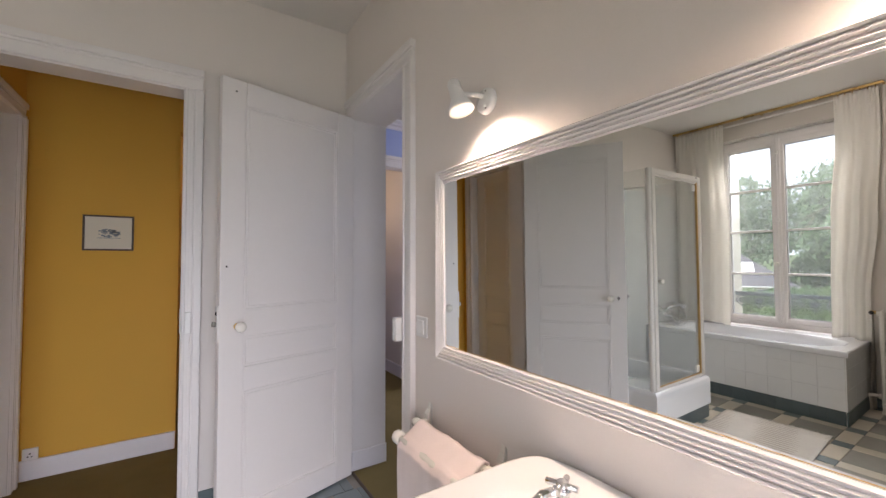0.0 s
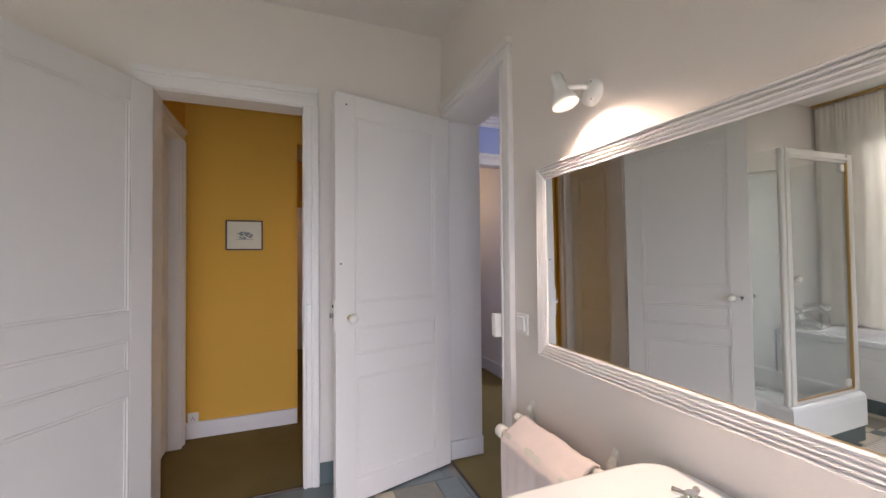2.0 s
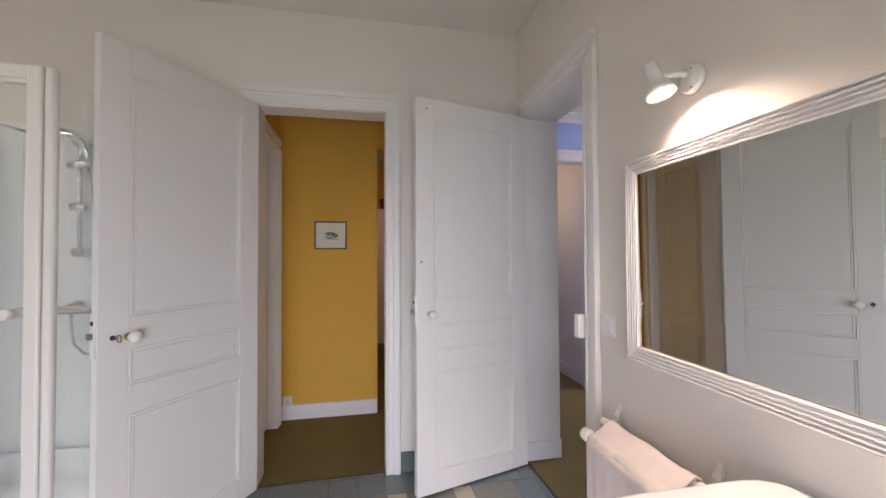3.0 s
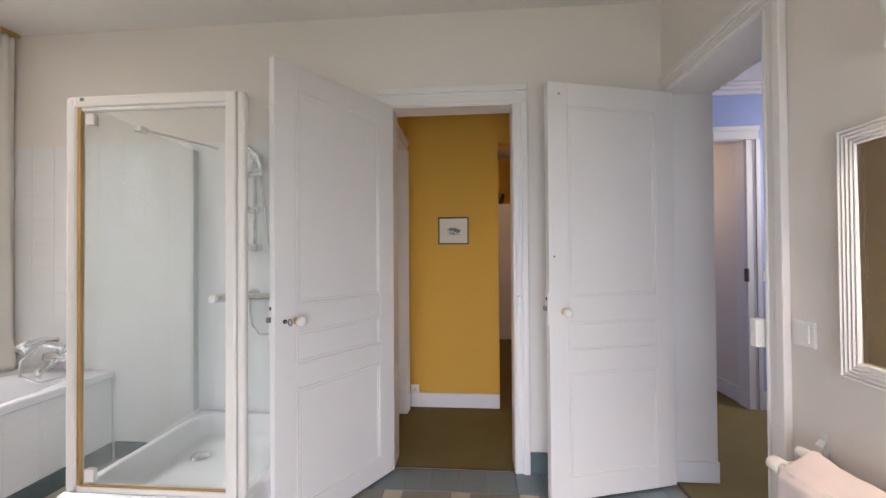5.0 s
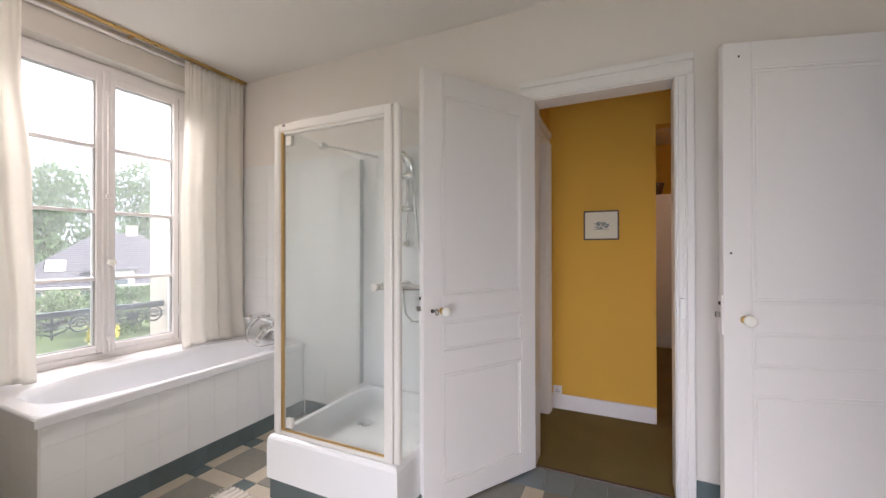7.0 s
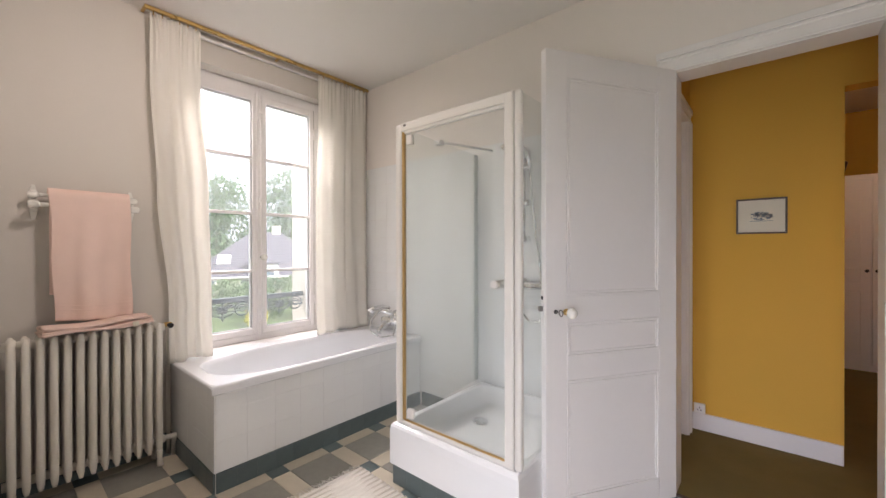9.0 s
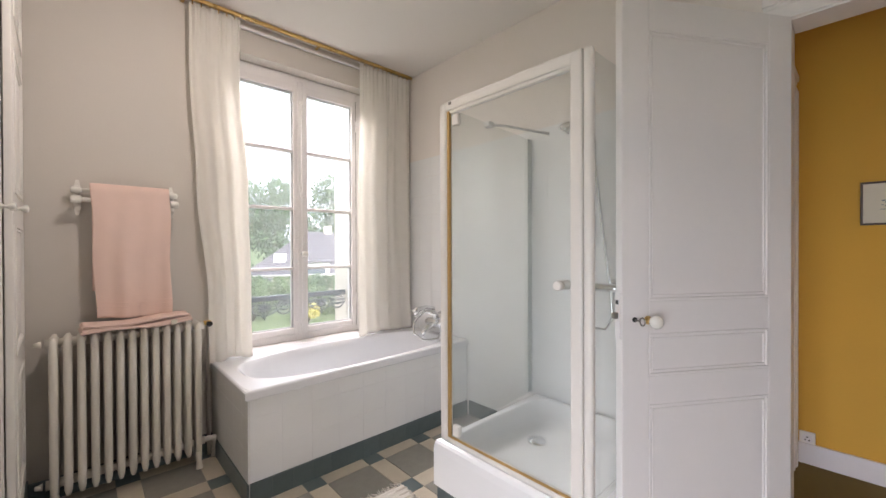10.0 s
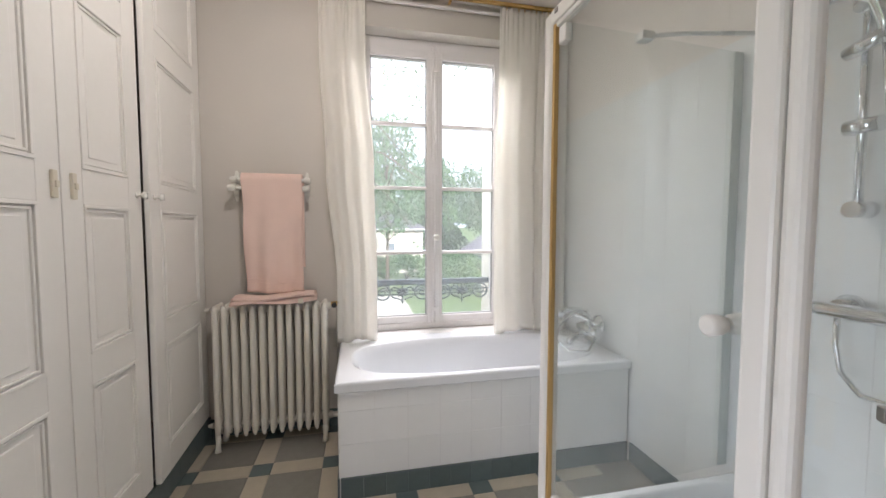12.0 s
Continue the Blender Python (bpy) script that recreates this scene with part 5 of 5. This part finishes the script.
rw = random.Random(5)
woods = leaf_cloud([(-78 + 6 * rw.random(), -60 + k * 2.6, GZ + rw.uniform(1.0, 7.0), rw.uniform(2.5, 4.5)) for k in range(62)], 26000, 0.55, 41)
woods.materials.append(LEAF)
tagged(new("far_woods", woods), "distant green woods behind the houses", "woods", kind="stuff")


def shrub(label, at, r, seed, mat, count=1500, size=0.07):
    t = thing("shrub", label, "shrub", at)
    rnd = random.Random(seed)
    bm = bmesh.new()
    blobs = []
    for k in range(9):
        a = k * 2.4
        e = Vector((r * 0.6 * math.cos(a) * rnd.uniform(0.4, 1), r * 0.6 * math.sin(a) * rnd.uniform(0.4, 1), r * rnd.uniform(0.5, 1.2)))
        tube(bm, [(0, 0, -0.02), e * 0.5, e], [0.03, 0.02, 0.008], 5)
        blobs.append((*e, r * rnd.uniform(0.35, 0.55)))
    part("stem", bm, BARK, t)
    me = leaf_cloud(blobs, count, size, seed)
    me.materials.append(mat)
    c = new("foliage", me)
    c.parent = t
    return t


for i in range(18):
    shrub("leafy green hedge shrub along the garden", (-33.5 - 0.9 * (i % 3), -4.0 + i * 1.9, GZ), 1.35 + 0.4 * rt.random(), 60 + i, LEAF_L if i % 3 == 0 else LEAF, 2600, 0.13)
shrub("yellow flowering shrub at the edge of the lawn", (-24.0, 11.0, GZ), 0.85, 90, BLOOM, 1500, 0.09)
for i, (x, y, r) in enumerate(((-27.0, 8.6, 1.7), (-26.0, 12.6, 1.3), (-25.0, 14.5, 1.5), (-28.5, 6.6, 1.3))):
    shrub("light green garden shrub on the lawn", (x, y, GZ), r, 95 + i, LEAF_L, 2600, 0.11)

# branch that hangs into the top of the window view
br = thing("tree", "tall tree with thin overhanging branches near the house", "tree", (-8.5, -1.8, GZ))
bt = bmesh.new()
tube(bt, [(0, 0, -0.05), (0.1, 0.1, 3), (0.0, 0.3, 6), (-0.1, 0.6, 9)], [0.28, 0.24, 0.18, 0.08], 10)
tips = []
rb = random.Random(12)
for k in range(9):
    z = 5.6 + 0.42 * k
    y1 = rb.uniform(3.0, 5.6)
    p = [(0, 0.3, z), (rb.uniform(-0.5, 0.5), y1 * 0.4, z + 0.5), (rb.uniform(-0.8, 0.8), y1 * 0.75, z + 0.35), (rb.uniform(-1, 1), y1, z - 0.6)]
    tube(bt, p, [0.06, 0.035, 0.02, 0.006], 6)
    for q in range(5):
        w = 0.35 + 0.14 * q
        b0 = Vector(p[1]).lerp(Vector(p[3]), w) + Vector((0, 0, 0.1 * (1 - w)))
        e = b0 + Vector((rb.uniform(-0.5, 0.5), rb.uniform(0.0, 0.7), rb.uniform(-0.7, -0.1)))
        tube(bt, [b0, (b0 + e) / 2 + Vector((0, 0, 0.06)), e], [0.012, 0.008, 0.003], 5)
        tips.append((*e, 0.28))
part("trunk", bt, BARK, br)
me = leaf_cloud(tips, 900, 0.05, 77)
me.materials.append(LEAF)
cr = new("crown", me)
cr.parent = br


# ---- tiles: walls, plinths and floor ----
def piece(name, me, parent, at, turn=0.0):
    o = bpy.data.objects.new(name, me)
    scene.collection.objects.link(o)
    o.parent = parent
    o.matrix_basis = pose(*at, 0, 0, turn)
    return o


def tile_mesh(name, w, h, t, mat, bevel=0.0004, flat=False):
    """A tile with eased edges: w wide, h high (or deep when flat), t thick; its back on the origin plane."""
    bm = boxed(-w / 2, w / 2, -t, 0, -h / 2, h / 2, bevel, 1) if not flat else boxed(-w / 2, w / 2, -h / 2, h / 2, -t, 0, bevel, 1)
    me = bpy.data.meshes.new(name)
    bm.to_mesh(me)
    bm.free()
    me.materials.append(mat)
    return me


def tile_run(name, parent, mat, a0, a1, z0, z1, at, turn, pitch, zpitch, t=0.0012, gap=0.0006):
    """Tiles over a rectangle of a wall; at(a) gives the place on the wall for a run a."""
    z = z0
    cache = {}
    while z < z1 - 0.01:
        h = min(zpitch, z1 - z)
        a = a0
        while a < a1 - 0.01:
            w = min(pitch, a1 - a)
            key = (round(w, 3), round(h, 3))
            if key not in cache:
                cache[key] = tile_mesh(name, w - gap, h - gap, t, mat)
            x, y = at(a + w / 2)
            piece(name, cache[key], parent, (x, y, z + h / 2), turn)
            a += pitch
        z += zpitch


tile_run("wall_tile", wall_north, TILE_W, WEST, -0.60, 0.10, 1.90, lambda a: (a, NORTH), 0, 0.15, 0.15, 0.0014, 0.0012)
tile_run("bath_tile", surround, TILE_W, BY + 0.022, NORTH - 0.015, 0.10, 0.487, lambda a: (BX - 0.018, a), 90, 0.15, 0.15, 0.0035)
tile_run("bath_tile", surround, TILE_W, WEST + 0.003, BX - 0.014, 0.10, 0.487, lambda a: (a, BY + 0.018), 0, 0.15, 0.15, 0.004)
tile_run("plinth_tile", surround, T_DARK, BY + 0.022, NORTH - 0.015, 0.0, 0.10, lambda a: (BX - 0.018, a), 90, 0.10, 0.10, 0.010)
tile_run("plinth_tile", surround, T_DARK, WEST + 0.003, BX - 0.012, 0.0, 0.10, lambda a: (a, BY + 0.018), 0, 0.10, 0.10, 0.010)
core = tagged(bpy.data.objects["plinth_core"])
tile_run("plinth_tile", core, T_DARK, SX0 - 0.006, SX1, 0.0, 0.10, lambda a: (a, SY0 - 0.002), 0, 0.10, 0.10, 0.010)
tile_run("plinth_tile", core, T_DARK, SY0 - 0.002, NORTH - 0.015, 0.0, 0.10, lambda a: (SX1, a), 90, 0.10, 0.10, 0.010)
tile_run("plinth_tile", wall_north, T_DARK, BX, SX0 - 0.03, 0.0, 0.10, lambda a: (a, NORTH), 0, 0.10, 0.10, 0.010)
tile_run("plinth_tile", wall_north, T_SLATE, SX1 + 0.016, -0.37, 0.0, 0.115, lambda a: (a, NORTH), 0, 0.10, 0.115, 0.010)
tile_run("plinth_tile", wall_north, T_DARK, 0.507, 1.215, 0.0, 0.115, lambda a: (a, NORTH), 0, 0.10, 0.115, 0.010)
tile_run("plinth_tile", bpy.data.objects["wall_west"], T_DARK, FRONT, BY + 0.02, 0.0, 0.10, lambda a: (WEST, a), 90, 0.10, 0.10, 0.010)
tile_run("plinth_tile", closet, T_DARK, WEST + 0.002, -1.055, 0.0, 0.118, lambda a: (a, FRONT - 0.024), 180, 0.10, 0.118, 0.030)
tile_run("plinth_tile", bpy.data.objects["wall_east"], T_DARK, SOUTH, 1.79, 0.0, 0.10, lambda a: (EAST, a), -90, 0.10, 0.10, 0.010)
access = part("access_panel", boxed(BX - 0.0145, BX - 0.0125, 2.263, 2.645, 0.112, 0.356, 0.001), TILE_W, bath, "white access panel in the bath front")

PITCH, JOINT = 0.345, 0.0025
OX, OY, SMALL = -1.945, 1.493, 0.098
BIG = PITCH - SMALL
grey_me = tile_mesh("grey_tile", BIG - JOINT, BIG - JOINT, 0.012, T_GREY, 0.0015, True)
creamx_me = tile_mesh("cream_tile", BIG - JOINT, SMALL - JOINT, 0.012, T_CREAM, 0.0015, True)
creamy_me = tile_mesh("cream_tile", SMALL - JOINT, BIG - JOINT, 0.012, T_CREAM, 0.0015, True)
dark_me = tile_mesh("dark_tile", SMALL - JOINT, SMALL - JOINT, 0.012, T_DARK, 0.0015, True)
BAND, BAND_E = 2.458, 1.100
i0, i1 = math.floor((WEST - OX) / PITCH), math.ceil((BAND_E - OX) / PITCH)
j0, j1 = math.floor((SOUTH - OY) / PITCH), math.ceil((BAND - OY) / PITCH)


def floor_piece(name, me, w, d, x, y, mat):
    """A floor tile, cut where the walls or the border band end it."""
    x0, x1, y0, y1 = max(x - w / 2, WEST + 0.002), min(x + w / 2, BAND_E), max(y - d / 2, SOUTH + 0.002), min(y + d / 2, BAND)
    if x1 - x0 < 0.012 or y1 - y0 < 0.012:
        return
    if x1 - x0 < w - 1e-4 or y1 - y0 < d - 1e-4:
        me = tile_mesh(name, x1 - x0 - JOINT, y1 - y0 - JOINT, 0.012, mat, 0.0015, True)
    piece(name, me, floor, ((x0 + x1) / 2, (y0 + y1) / 2, 0.0))


for i in range(i0, i1 + 1):
    for j in range(j0, j1 + 1):
        cx, cy = OX + i * PITCH, OY + j * PITCH
        floor_piece("dark_tile", dark_me, SMALL, SMALL, cx, cy, T_DARK)
        floor_piece("cream_tile", creamx_me, BIG, SMALL, cx + PITCH / 2, cy, T_CREAM)
        floor_piece("cream_tile", creamy_me, SMALL, BIG, cx, cy + PITCH / 2, T_CREAM)
        floor_piece("grey_tile", grey_me, BIG, BIG, cx + PITCH / 2, cy + PITCH / 2, T_GREY)
band_me = tile_mesh("border_tile", 0.15 - JOINT, 2.657 - BAND - JOINT, 0.012, T_SLATE, 0.0015, True)
x = SX1 + 0.02
while x < 1.19:
    w = min(0.15, 1.216 - x)
    me_ = band_me if w > 0.149 else tile_mesh("border_tile", w - JOINT, 2.657 - BAND - JOINT, 0.012, T_SLATE, 0.0015, True)
    piece("border_tile", me_, floor, (x + w / 2, (BAND + 2.657) / 2, 0.0))
    x += 0.15
y = SOUTH + 0.004
while y < BAND - 0.02:
    d = min(0.20, BAND - y)
    for x0, x1 in ((BAND_E, 1.228), (1.229, 1.258)):
        if x0 > 1.2 and not 1.90 < y + d / 2 < 2.62:
            continue
        me_ = tile_mesh("border_tile", x1 - x0 - JOINT, d - JOINT, 0.012, T_SLATE, 0.0015, True)
        piece("border_tile", me_, floor, ((x0 + x1) / 2, y + d / 2, 0.0))
    y += 0.20
